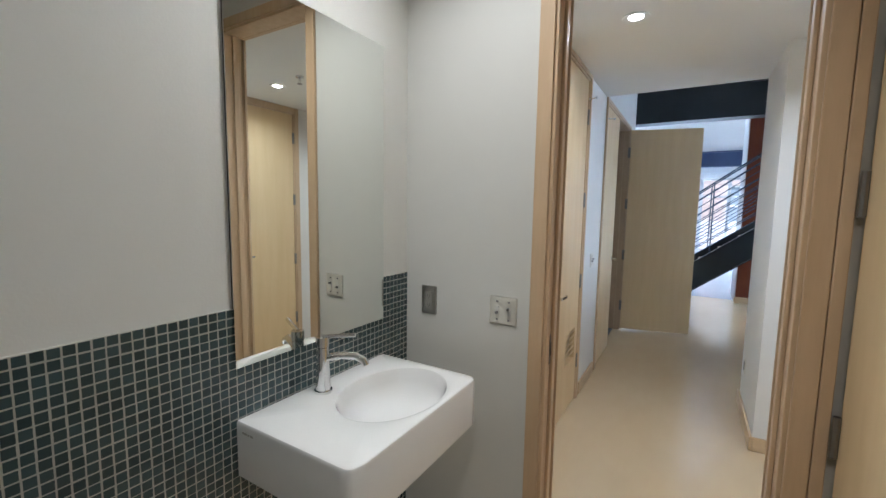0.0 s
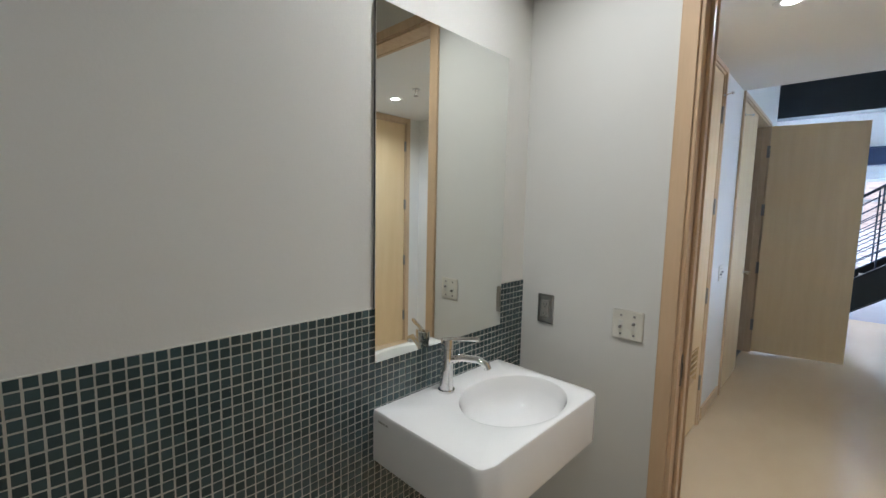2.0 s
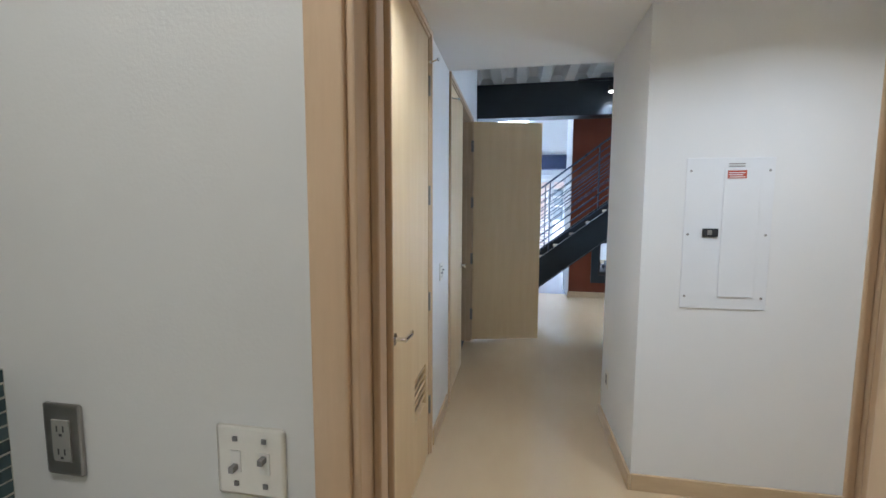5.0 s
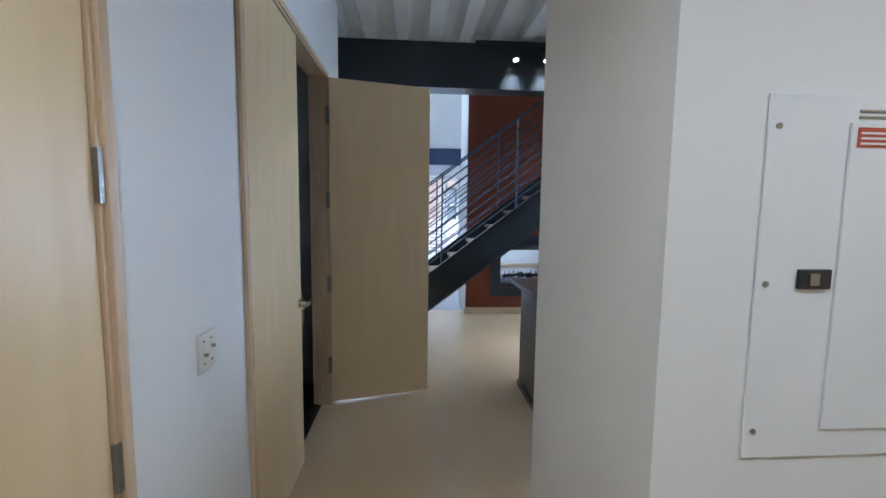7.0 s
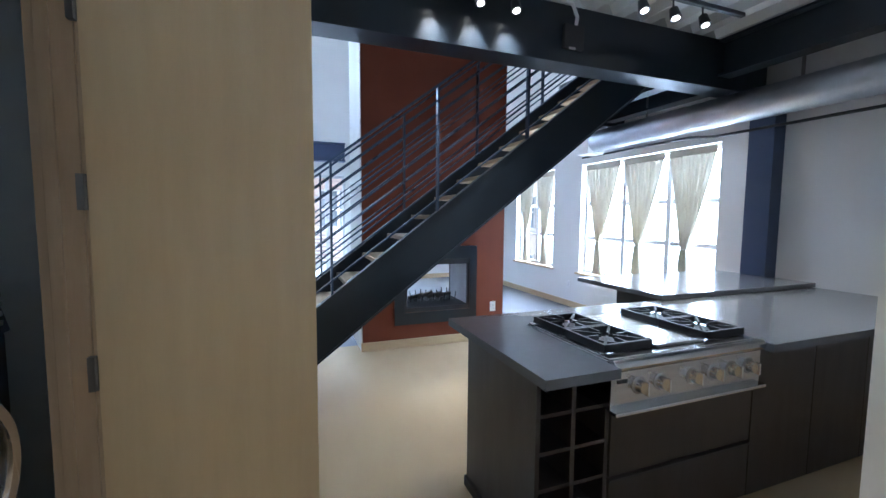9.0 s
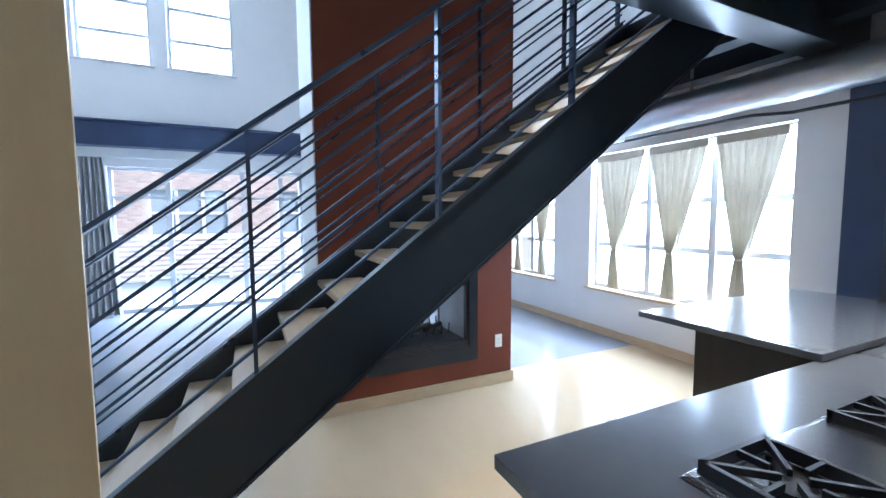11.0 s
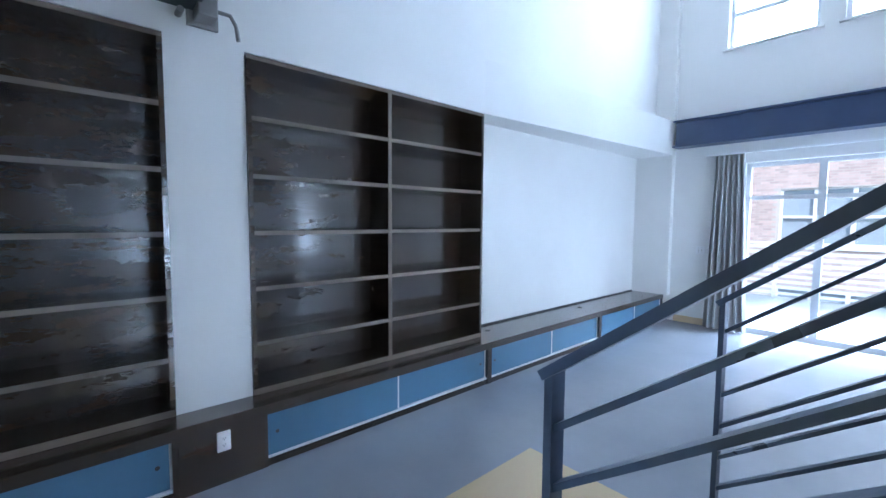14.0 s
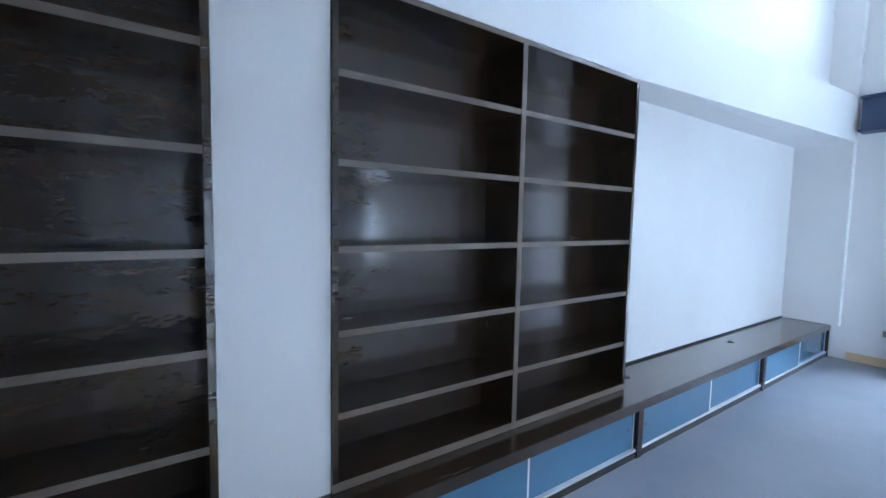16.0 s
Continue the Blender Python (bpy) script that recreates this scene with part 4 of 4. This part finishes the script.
def island():
    ct = thing("worktop", (2.3, 4.05, 0.87), "grey polished stone L-shaped worktop", "worktop")
    poly = [(1.04, 3.565), (1.39, 3.565), (1.39, 4.255), (2.31, 4.255), (2.31, 3.565), (4.42, 3.565), (4.42, 4.53), (1.04, 4.53)]
    part("slab", prism(poly, "z", 0.868, 0.908), M_COUNTER, ct)
    br = thing("breakfast_bar", (3.5, 5.0, 0.908), "grey polished stone raised breakfast bar top", "worktop")
    part("slab", box(2.66, 4.43, 4.50, 5.42, 0.912, 0.948, bevel=0.004), M_COUNTER, br)
    pb = thing("bar_support", (3.7, 5.0, 0), "dark espresso panel under the bar", "panel")
    part("panel", box(2.965, 4.38, 5.10, 5.25, 0.0, 0.911), M_ESPRESSO, pb)
    part("side", box(2.965, 3.0, 4.54, 5.10, 0.0, 0.911), M_ESPRESSO, pb)
    cab = thing("wine_rack_cabinet", (1.27, 4.0, 0), "espresso island cabinet with open wine cubbies", "cabinet")
    x0, x1, y0, y1 = 1.084, 1.452, 3.686, 4.345
    part("end_panel", box(x0, x0 + 0.02, y0, y1, 0.06, 0.866), M_ESPRESSO, cab)
    part("back_panel", box(x0 + 0.02, x1, y1 - 0.02, y1, 0.06, 0.866), M_ESPRESSO, cab)
    part("inner_back", box(x0 + 0.02, x1, y0 + 0.30, y0 + 0.32, 0.06, 0.866), M_ESPRESSO, cab)
    part("plinth", box(x0 - 0.012, x1, y0 - 0.012, y1 + 0.012, 0.0, 0.058, bevel=0.004), M_ESPRESSO, cab)
    for x in (1.256, x1 - 0.02):
        part("upright", box(x, x + 0.02, y0, y0 + 0.30, 0.06, 0.866), M_ESPRESSO, cab)
    for k in range(6):
        z = 0.06 + 0.158 * k
        part("cubby_shelf", box(x0 + 0.02, x1 - 0.02, y0 + 0.002, y0 + 0.30, z, z + 0.016), M_ESPRESSO, cab)
    dr = thing("drawer_cabinet", (1.87, 4.0, 0), "dark espresso drawer cabinet under the range top", "cabinet")
    part("body", box(1.454, 2.36, 3.70, 4.345, 0.06, 0.70), M_ESPRESSO, dr)
    part("plinth", box(1.454, 2.36, 3.75, 4.345, 0.0, 0.058), M_ESPRESSO, dr)
    for z0, z1 in ((0.075, 0.365), (0.375, 0.665)):
        d = part("drawer_front", box(1.458, 2.356, 3.680, 3.699, z0, z1, bevel=0.002), M_ESPRESSO, dr)
        part("finger_pull", box(1.458, 2.356, 3.672, 3.680, z1 - 0.014, z1 - 0.002), M_DARK, d)
    c2 = thing("island_cabinet", (3.4, 4.0, 0), "dark espresso island cabinet beside the range top", "cabinet")
    part("body", box(2.362, 4.38, 3.70, 4.345, 0.06, 0.866), M_ESPRESSO, c2)
    part("plinth", box(2.362, 4.38, 3.75, 4.345, 0.0, 0.058), M_ESPRESSO, c2)
    for k in range(4):
        part("cabinet_door", box(2.366 + 0.503 * k, 2.865 + 0.503 * k, 3.681, 3.699, 0.07, 0.86, bevel=0.002), M_ESPRESSO, c2)
    # range top
    rt = thing("range_top", (1.85, 3.93, 0.70), "stainless professional gas range top with iron grates", "range top")
    part("body", box(1.394, 2.306, 3.62, 4.250, 0.705, 0.915, bevel=0.004), M_STAINLESS, rt)
    part("surface", box(1.40, 2.30, 3.64, 4.245, 0.9155, 0.922, bevel=0.002), M_STAINLESS, rt)
    part("bullnose", tube([(1.394, 3.625, 0.895), (2.306, 3.625, 0.895)], 0.028, 16), M_STAINLESS, rt, soft=True)
    part("drip_lip", box(1.394, 2.306, 3.585, 3.63, 0.695, 0.712, bevel=0.004), M_STAINLESS, rt)
    part("griddle", box(1.70, 2.00, 3.68, 4.225, 0.9225, 0.936, bevel=0.004), M_STAINLESS, rt)
    part("badge", box(1.425, 1.475, 3.616, 3.6195, 0.82, 0.835), M_DARK, rt)
    for x in (1.54, 1.66, 1.85, 1.98, 2.10, 2.22):
        kb = part("knob", rodm((x, 3.62, 0.80), (x, 3.585, 0.80), 0.030, 20, 0.025), M_CHROME, rt, soft=True)
        part("knob_grip", box(x - 0.005, x + 0.005, 3.565, 3.588, 0.772, 0.828, bevel=0.002), M_CHROME, kb)
        part("bezel", rodm((x, 3.6205, 0.80), (x, 3.617, 0.80), 0.038, 20), M_NICKEL, kb, soft=True)
    for gx0, gx1 in ((1.415, 1.685), (2.015, 2.285)):
        for gy0, gy1 in ((3.69, 3.955), (3.96, 4.225)):
            g = bmesh.new()
            z0, z1 = 0.945, 0.962
            for a in ((gx0, gx1, gy0, gy0 + 0.014), (gx0, gx1, gy1 - 0.014, gy1), (gx0, gx0 + 0.014, gy0, gy1), (gx1 - 0.014, gx1, gy0, gy1)):
                bx(g, *a, z0 - 0.018, z1)
            cx, cy = (gx0 + gx1) / 2, (gy0 + gy1) / 2
            for sx, sy in ((1, 1), (1, -1), (-1, 1), (-1, -1)):
                bar(g, (cx + sx * 0.018, cy + sy * 0.018, z0 + 0.008), (cx + sx * 0.125, cy + sy * 0.122, z0 + 0.008), 0.011, 0.018, side=(sx, -sy, 0))
            for sx, sy in ((1, 0), (-1, 0), (0, 1), (0, -1)):
                bar(g, (cx + sx * 0.05, cy + sy * 0.05, z0 + 0.008), (cx + sx * 0.13, cy + sy * 0.13, z0 + 0.008), 0.011, 0.018, side=(sy, sx, 0))
            gr = part("grate", g, M_IRON, rt, "black cast iron grate")
            part("burner", rodm((cx, cy, 0.922), (cx, cy, 0.938), 0.045, 20), M_IRON, gr, soft=True)


island()

# ---- windows ----


def window(name, axis, pos, out, s0, s1, z0, z1, bars, rails, label, sill=True, fw=0.05):
    """Frame, mullions at the given places, rails at the given heights, panes, sill."""
    at = (pos, (s0 + s1) / 2, z0) if axis == "x" else ((s0 + s1) / 2, pos, z0)
    th = thing(name, at, label, "window", kind="structure")
    d0, d1 = 0.10, 0.17

    def put(nm, a, b, c, d, n0, n1, material, parent=None):
        lo, hi = sorted((pos + out * n0, pos + out * n1))
        return part(nm, box(*((lo, hi, a, b) if axis == "x" else (a, b, lo, hi)), c, d), material, parent or th)
    e = 0.002
    put("frame_side", s0 + e, s0 + fw, z0 + e, z1 - e, d0, d1, M_FRAME)
    put("frame_side", s1 - fw, s1 - e, z0 + e, z1 - e, d0, d1, M_FRAME)
    put("frame_head", s0 + fw, s1 - fw, z1 - fw, z1 - e, d0, d1, M_FRAME)
    put("frame_foot", s0 + fw, s1 - fw, z0 + e, z0 + fw, d0, d1, M_FRAME)
    cells = [s0 + fw] + [v for b in bars for v in (b - fw * 0.7, b + fw * 0.7)] + [s1 - fw]
    for b in bars:
        put("mullion", b - fw * 0.7, b + fw * 0.7, z0 + fw, z1 - fw, d0 - 0.01, d1, M_FRAME)
    for a, b in zip(cells[::2], cells[1::2]):
        for r in rails:
            put("rail", a, b, r - 0.028, r + 0.028, d0 + 0.01, d1 - 0.01, M_FRAME)
        zz = [z0 + fw] + [v for r in sorted(rails) for v in (r - 0.028, r + 0.028)] + [z1 - fw]
        for c, d in zip(zz[::2], zz[1::2]):
            g = put("pane", a, b, c, d, d0 + 0.032, d0 + 0.038, M_GLASS)
            g.visible_shadow = False
    if sill:
        lo, hi = sorted((pos - out * 0.045, pos + out * 0.10))
        part("window_sill", box(*((lo, hi, s0 - 0.05, s1 + 0.05) if axis == "x" else (s0 - 0.05, s1 + 0.05, lo, hi)), z0 - 0.030, z0 + 0.0015, bevel=0.004), M_BASE if axis == "x" else M_WALL, th)
    return th


window("window_1", "y", YF, 1, W1[0], W1[1], 3.96, 5.75, [], [4.44, 4.94, 5.40], "tall white-framed upper window", fw=0.045)
window("window_2", "y", YF, 1, W2[0], W2[1], 3.96, 5.75, [], [4.44, 4.94, 5.40], "tall white-framed upper window", fw=0.045)
window("window_3", "x", XR, 1, BIGW[0], BIGW[1], 0.60, 2.33, [6.24, 6.98], [1.17, 1.70], "wide white-framed triple window")
window("window_4", "x", XR, 1, SMALLW[0], SMALLW[1], 0.60, 2.33, [9.15], [1.17, 1.70], "white-framed double window")
window("window_5", "y", YF, 1, -1.52, 1.40, 0.003, 2.36, [-0.72, 0.40, 1.02], [1.88], "aluminium-framed glazed terrace doors with transom", sill=False, fw=0.055)


def sheer(y0, y1, x, z1, z0, ztie, lean, group):
    """A gathered sheer panel, tied in near two thirds down."""
    bm = bmesh.new()
    nu, nv = 72, 40
    rows = []
    w, mid = y1 - y0, (y0 + y1) / 2 + lean
    for j in range(nv + 1):
        z = z1 + (z0 - z1) * j / nv
        if z > ztie:
            f = ((z - ztie) / (z1 - ztie)) ** 0.85
            half = 0.035 + (w / 2 - 0.035) * f
            c = mid + ((y0 + y1) / 2 - mid) * f
        else:
            f = (ztie - z) / (ztie - z0)
            half, c = 0.035 + 0.065 * f ** 0.7, mid
        row = []
        for i in range(nu + 1):
            u = i / nu
            amp = 0.010 + 0.018 * (1 - min(1, half / (w / 2)))
            d = amp * math.sin(u * 42 + 0.6 * math.sin(j * 0.25)) + 0.006 * math.sin(u * 97 + j * 0.1)
            row.append(bm.verts.new((x + d, c - half + 2 * half * u, z)))
        rows.append(row)
    for a, b in zip(rows, rows[1:]):
        for i in range(nu):
            bm.faces.new((a[i], a[i + 1], b[i + 1], b[i]))
    th = thing("curtain", (x, mid, z0), "sheer linen curtain tied in at the middle", "curtain", group)
    part("cloth", bm, M_SHEER, th, soft=True)
    part("heading", box(x - 0.013, x + 0.013, y0, y1, z1 - 0.075, z1 + 0.012, bevel=0.006), M_SHEER, th)
    tie = bmesh.new()
    bx(tie, x - 0.032, x + 0.032, mid - 0.038, mid + 0.038, ztie - 0.012, ztie + 0.012, bevel=0.008)
    part("tie", tie, M_SHEER, th)


for a, b in ((5.60, 6.20), (6.28, 6.94), (7.02, 7.72)):
    sheer(a, b, XR + 0.035, 2.30, 0.62, 1.12, 0.04, "window curtains")
for a, b in ((8.56, 9.12), (9.18, 9.74)):
    sheer(a, b, XR + 0.035, 2.30, 0.62, 1.12, 0.0, "window curtains")
for y0, y1 in ((5.55, 7.78), (8.54, 9.76)):
    cr = thing("curtain_rod", (XR + 0.035, (y0 + y1) / 2, 2.30), "thin white curtain tension rod", "curtain rod")
    part("rod", rodm((XR + 0.035, y0, 2.305), (XR + 0.035, y1, 2.305), 0.007, 8), M_WHITE, cr, soft=True)


def drape():
    bm = bmesh.new()
    nu, nv, rows = 60, 24, []
    for j in range(nv + 1):
        f = j / nv
        z = 2.47 * (1 - f) + 0.015 * f
        half = 0.17 + 0.09 * f
        rows.append([bm.verts.new((-1.66 + 0.02 * f - half + 2 * half * i / nu, YF - 0.14 + (0.035 + 0.02 * f) * math.sin(i / nu * 38) + 0.01 * math.sin(i * 0.9 + j * 0.2), z)) for i in range(nu + 1)])
    for a, b in zip(rows, rows[1:]):
        for i in range(nu):
            bm.faces.new((a[i], a[i + 1], b[i + 1], b[i]))
    th = thing("drape", (-1.66, YF - 0.14, 0.0), "heavy grey drape bunched beside the terrace doors", "curtain")
    part("cloth", bm, M_DRAPE, th, soft=True)
    part("track", box(-1.95, 1.40, YF - 0.16, YF - 0.13, 2.475, 2.50), M_WHITE, th)


drape()

# ---- duct, track lights, loft lights ----
DX, DZ, DR = 4.22, 2.545, 0.14
du = thing("spiral_duct", (DX, 5.2, DZ - DR), "galvanised spiral air duct under the loft", "duct")
bm = bmesh.new()
n, L, rings = 28, 150, []
for j in range(L + 1):
    y = 2.52 + (7.05 - 2.52) * j / L
    r = DR + (0.004 if j % 5 == 0 else 0)
    rings.append([bm.verts.new((DX + r * math.cos(k * math.tau / n), y, DZ + r * math.sin(k * math.tau / n))) for k in range(n)])
for a, b in zip(rings, rings[1:]):
    for k in range(n):
        bm.faces.new((a[k], a[(k + 1) % n], b[(k + 1) % n], b[k]))
bm.faces.new(rings[0])
bm.faces.new(rings[-1][::-1])
bmesh.ops.recalc_face_normals(bm, faces=bm.faces[:])
part("pipe", bm, M_GALV, du, soft=True)
part("register", box(DX - 0.14, DX + 0.14, 7.06, 7.28, DZ - 0.17, DZ + 0.03, bevel=0.01), M_WALL, du, "white end register box")
for y in (3.2, 4.6, 6.2):
    part("strap", box(DX - 0.005, DX + 0.005, y - 0.012, y + 0.012, DZ + DR, 3.09), M_HINGE, du)
cn = thing("conduit", (4.42, 5.0, 2.38), "thin black conduit along the wall under the duct", "conduit")
part("pipe", tube([(4.44, 2.55, 2.36), (4.44, 5.5, 2.36), (4.44, 5.8, 2.40), (4.44, 7.6, 2.40)], 0.014, 8), M_DARK, cn, soft=True)


def track_light(x0, x1, y, z, heads, conduit):
    th = thing("track_light", ((x0 + x1) / 2, y, z), "black ceiling track with small lit spot heads", "track light", "track lights")
    part("track", box(x0, x1, y - 0.017, y + 0.017, z, z + 0.03), M_DARK, th)
    for x in heads:
        h = part("head", rodm((x, y - 0.005, z - 0.07), (x, y - 0.03, z - 0.145), 0.030, 16, 0.040), M_DARK, th, soft=True)
        part("stem", rodm((x, y, z), (x, y - 0.005, z - 0.075), 0.007, 8), M_DARK, h)
        part("lamp", rodm((x, y - 0.0295, z - 0.144), (x, y - 0.031, z - 0.149), 0.024, 16), M_BULB, h)
    if conduit:
        part("conduit", tube([(x1, y, z + 0.01), (x1 + 0.12, y, z + 0.02), (x1 + 0.28, y + 0.02, z + 0.02), (x1 + 0.36, y + 0.06, z - 0.05), (x1 + 0.36, y + 0.08, z - 0.14)], 0.014, 8), M_WHITE, th, "white bent conduit", soft=True)


track_light(0.75, 1.95, 5.03, 3.09, (1.14, 1.44, 1.72), True)
track_light(2.30, 3.60, 4.70, 3.09, (2.55, 2.85, 3.15), False)
for x in (1.14, 1.44, 1.72):
    disc("track_lamp", x, 4.995, 2.935, 0.03, 1.6, (1.0, 0.94, 0.85), 60, (x, 5.16, 2.6))
for x in (2.55, 2.85, 3.15):
    disc("track_lamp", x, 4.665, 2.935, 0.03, 4.5, (1.0, 0.94, 0.85), 90, (x, 4.4, 0.9))
bxj = thing("junction_box", (2.05, 5.122, 2.85), "small black junction box on the beam", "junction box")
part("box", box(2.20, 2.38, 5.09, 5.128, 2.80, 2.98, bevel=0.004), M_DARK, bxj)
part("label_plate", box(2.24, 2.30, 5.087, 5.0895, 2.79, 2.81), M_NICKEL, bxj)

# ---- washing machine ----
wx, wy0, wy1, wt = -0.68, 3.42, 4.06, 1.28
wm = thing("washing_machine", (-1.05, 3.74, 0.0), "dark navy front-loading washing machine with chrome porthole", "washing machine")
part("pedestal", box(-1.19, wx - 0.01, wy0, wy1, 0.0, 0.34, bevel=0.01), M_NAVY, wm)
part("cabinet", box(-1.19, wx, wy0, wy1, 0.342, wt - 0.16, bevel=0.012), M_NAVY, wm)
cp = part("control_panel", prism([(-1.19, wt - 0.159), (wx + 0.01, wt - 0.159), (wx - 0.03, wt), (-1.19, wt)], "y", wy0, wy1), M_NAVY, wm, "dark sloping control panel")
part("display", box(wx - 0.016, wx + 0.002, 3.88, 3.97, wt - 0.12, wt - 0.05), M_SMOKED, cp)
part("dial", rodm((wx - 0.02, 3.76, wt - 0.085), (wx + 0.03, 3.76, wt - 0.08), 0.035, 20), M_CHROME, cp, soft=True)
for k in range(4):
    part("button", box(wx - 0.01, wx + 0.006, 4.0, 4.035, wt - 0.135 + 0.03 * k, wt - 0.12 + 0.03 * k), M_NICKEL, cp)
pc = Vector((wx, 3.74, 0.76))
bm = bmesh.new()
n, rings = 40, []
for r, d in ((0.27, 0.0), (0.265, 0.03), (0.235, 0.055), (0.205, 0.05), (0.195, 0.02)):
    rings.append([bm.verts.new(pc + Vector((d, r * math.cos(k * math.tau / n), r * math.sin(k * math.tau / n)))) for k in range(n)])
for a, b in zip(rings, rings[1:]):
    for k in range(n):
        bm.faces.new((a[k], a[(k + 1) % n], b[(k + 1) % n], b[k]))
bmesh.ops.recalc_face_normals(bm, faces=bm.faces[:])
dr_ = part("porthole_ring", bm, M_CHROME, wm, "polished chrome porthole ring", soft=True)
bm = bmesh.new()
bmesh.ops.create_uvsphere(bm, u_segments=28, v_segments=14, radius=0.2, matrix=Matrix.Translation(pc) @ Matrix.Diagonal((0.35, 1, 1, 1)))
part("porthole_glass", bm, M_SMOKED, dr_, soft=True)

# ---- outside ----
slab("ground", -400, 400, YF + 4.8, 900, -4.3, -4.0, M_GROUND, "dark asphalt ground", "ground")
slab("ground_side", XR + 3, 400, -300, YF + 4.8, -4.3, -4.0, M_GROUND, "dark asphalt ground", "ground")
slab("terrace", -5.0, 4.9, YF + 0.3, YF + 4.2, -0.25, -0.03, M_PAVE, "pale concrete terrace floor", "terrace")


def terrace_rail():
    y = YF + 3.9
    th = thing("terrace_railing", (0, y, -0.03), "white horizontal slat terrace railing", "railing")
    for x in (-3.6, -1.8, 0.0, 1.8, 3.6):
        part("post", box(x - 0.03, x + 0.03, y, y + 0.06, -0.03, 1.10), M_WHITE, th)
    for k in range(9):
        z = 0.06 + 0.12 * k
        part("slat", box(-4.8, 4.8, y - 0.02, y - 0.001, z, z + 0.055), M_WHITE, th)
    part("top_rail", box(-4.8, 4.8, y - 0.03, y + 0.07, 1.101, 1.14), M_WHITE, th)


terrace_rail()


def brick_house():
    y = 24.0
    th = thing("brick_building", (0, y, -4.0), "red brick apartment building with white windows across the yard", "building")
    wins, x = [], -13.0
    while x < 13:
        for z in (-2.8, 0.75, 4.3):
            wins.append((x, x + 2.9, z, z + 2.0))
        x += 4.9
    hole = bmesh.new()
    ss = sorted({-16.0, 16.0, *[w[0] for w in wins], *[w[1] for w in wins]})
    zs = sorted({-4.0, 8.2, *[w[2] for w in wins], *[w[3] for w in wins]})
    for a, b in zip(ss, ss[1:]):
        for c, d in zip(zs, zs[1:]):
            if not any(w[0] < (a + b) / 2 < w[1] and w[2] < (c + d) / 2 < w[3] for w in wins):
                bx(hole, a, b, y, y + 0.4, c, d)
    wl = part("wall", hole, M_MORTAR, th)
    rows = bmesh.new()
    z, odd = -0.9, 0
    while z < 4.2:
        x = -6.0 - odd * 0.13
        while x < 6.0:
            if not any(w[0] - 0.27 < x < w[1] + 0.01 and w[2] - 0.1 < z < w[3] + 0.02 for w in wins):
                bx(rows, x, x + 0.245, y - 0.012, y + 0.002, z, z + 0.075)
            x += 0.26
        z += 0.09
        odd = 1 - odd
    bk = part("brickwork", rows, M_BRICK, wl)
    bk["kind"] = "stuff"
    for a, b, c, d in wins:
        w = part("window", box(a, b, y + 0.2, y + 0.22, c, d), M_FARGLASS_SKY, th)
        f = bmesh.new()
        n = 3
        for k in range(n + 1):
            xx = a + (b - a) * k / n
            bx(f, xx - 0.06, xx + 0.06, y + 0.08, y + 0.18, c, d)
        for zz in (c, (c + d) / 2, d):
            bx(f, a, b, y + 0.085, y + 0.175, zz - 0.05, zz + 0.05)
        part("frame", f, M_WHITE, w)
        part("sill", box(a - 0.1, b + 0.1, y - 0.08, y + 0.1, c - 0.12, c - 0.051), M_PAVE, w)
    part("roof", box(-16.2, 16.2, y - 0.15, y + 8, 8.2, 8.5), M_PAVE, th)


brick_house()

# ---- wall mosaic ----
PITCH, SIZE = 0.0236, 0.0196
mo = thing("mosaic_wainscot", (-0.785, -1.2, 0.0), "dark blue-green glass mosaic wainscot with pale grout", "wall tile", kind="structure")
part("grout_bed", box(-0.7849, -0.7805, -2.6, 0.0, 0.0, 1.226), M_GROUT, mo)
tb = box(-0.7806, -0.7790, -SIZE / 2, SIZE / 2, -SIZE / 2, SIZE / 2)
tile_me = mesh_of("tile", tb, M_TILE)
verts, faces = [], []
ny, nz = int(2.6 / PITCH), int(1.226 / PITCH)
rng = random.Random(2)
for i in range(ny):
    for j in range(nz):
        y, z = -PITCH * (i + 0.5), 1.226 - PITCH * (j + 0.5)
        jy, jz, jx = rng.uniform(-0.0006, 0.0006), rng.uniform(-0.0006, 0.0006), rng.uniform(-0.0003, 0.0003)
        if i < 37 and j < 8:
            ob = new("tile", tile_me)
            ob.parent = mo
            ob.location = Vector((jx, y + jy, z + jz)) - Vector((0, mo.location.y, 0)) - Vector((mo.location.x, 0, 0))
        else:
            h, k = SIZE / 2, len(verts)
            for dx in (-0.7806, -0.7790):
                for a, b in ((-h, -h), (h, -h), (h, h), (-h, h)):
                    verts.append((dx + jx + 0.785, y + jy + a + 1.2, z + jz + b))
            faces += [(k + 4, k + 5, k + 6, k + 7), (k, k + 1, k + 5, k + 4), (k + 1, k + 2, k + 6, k + 5), (k + 2, k + 3, k + 7, k + 6), (k + 3, k, k + 4, k + 7)]
me = bpy.data.meshes.new("tile_field")
me.from_pydata(verts, [], faces)
me.materials.append(M_TILE)
tf = new("tile_field", me)
tf.parent = mo
tf["kind"] = "stuff"
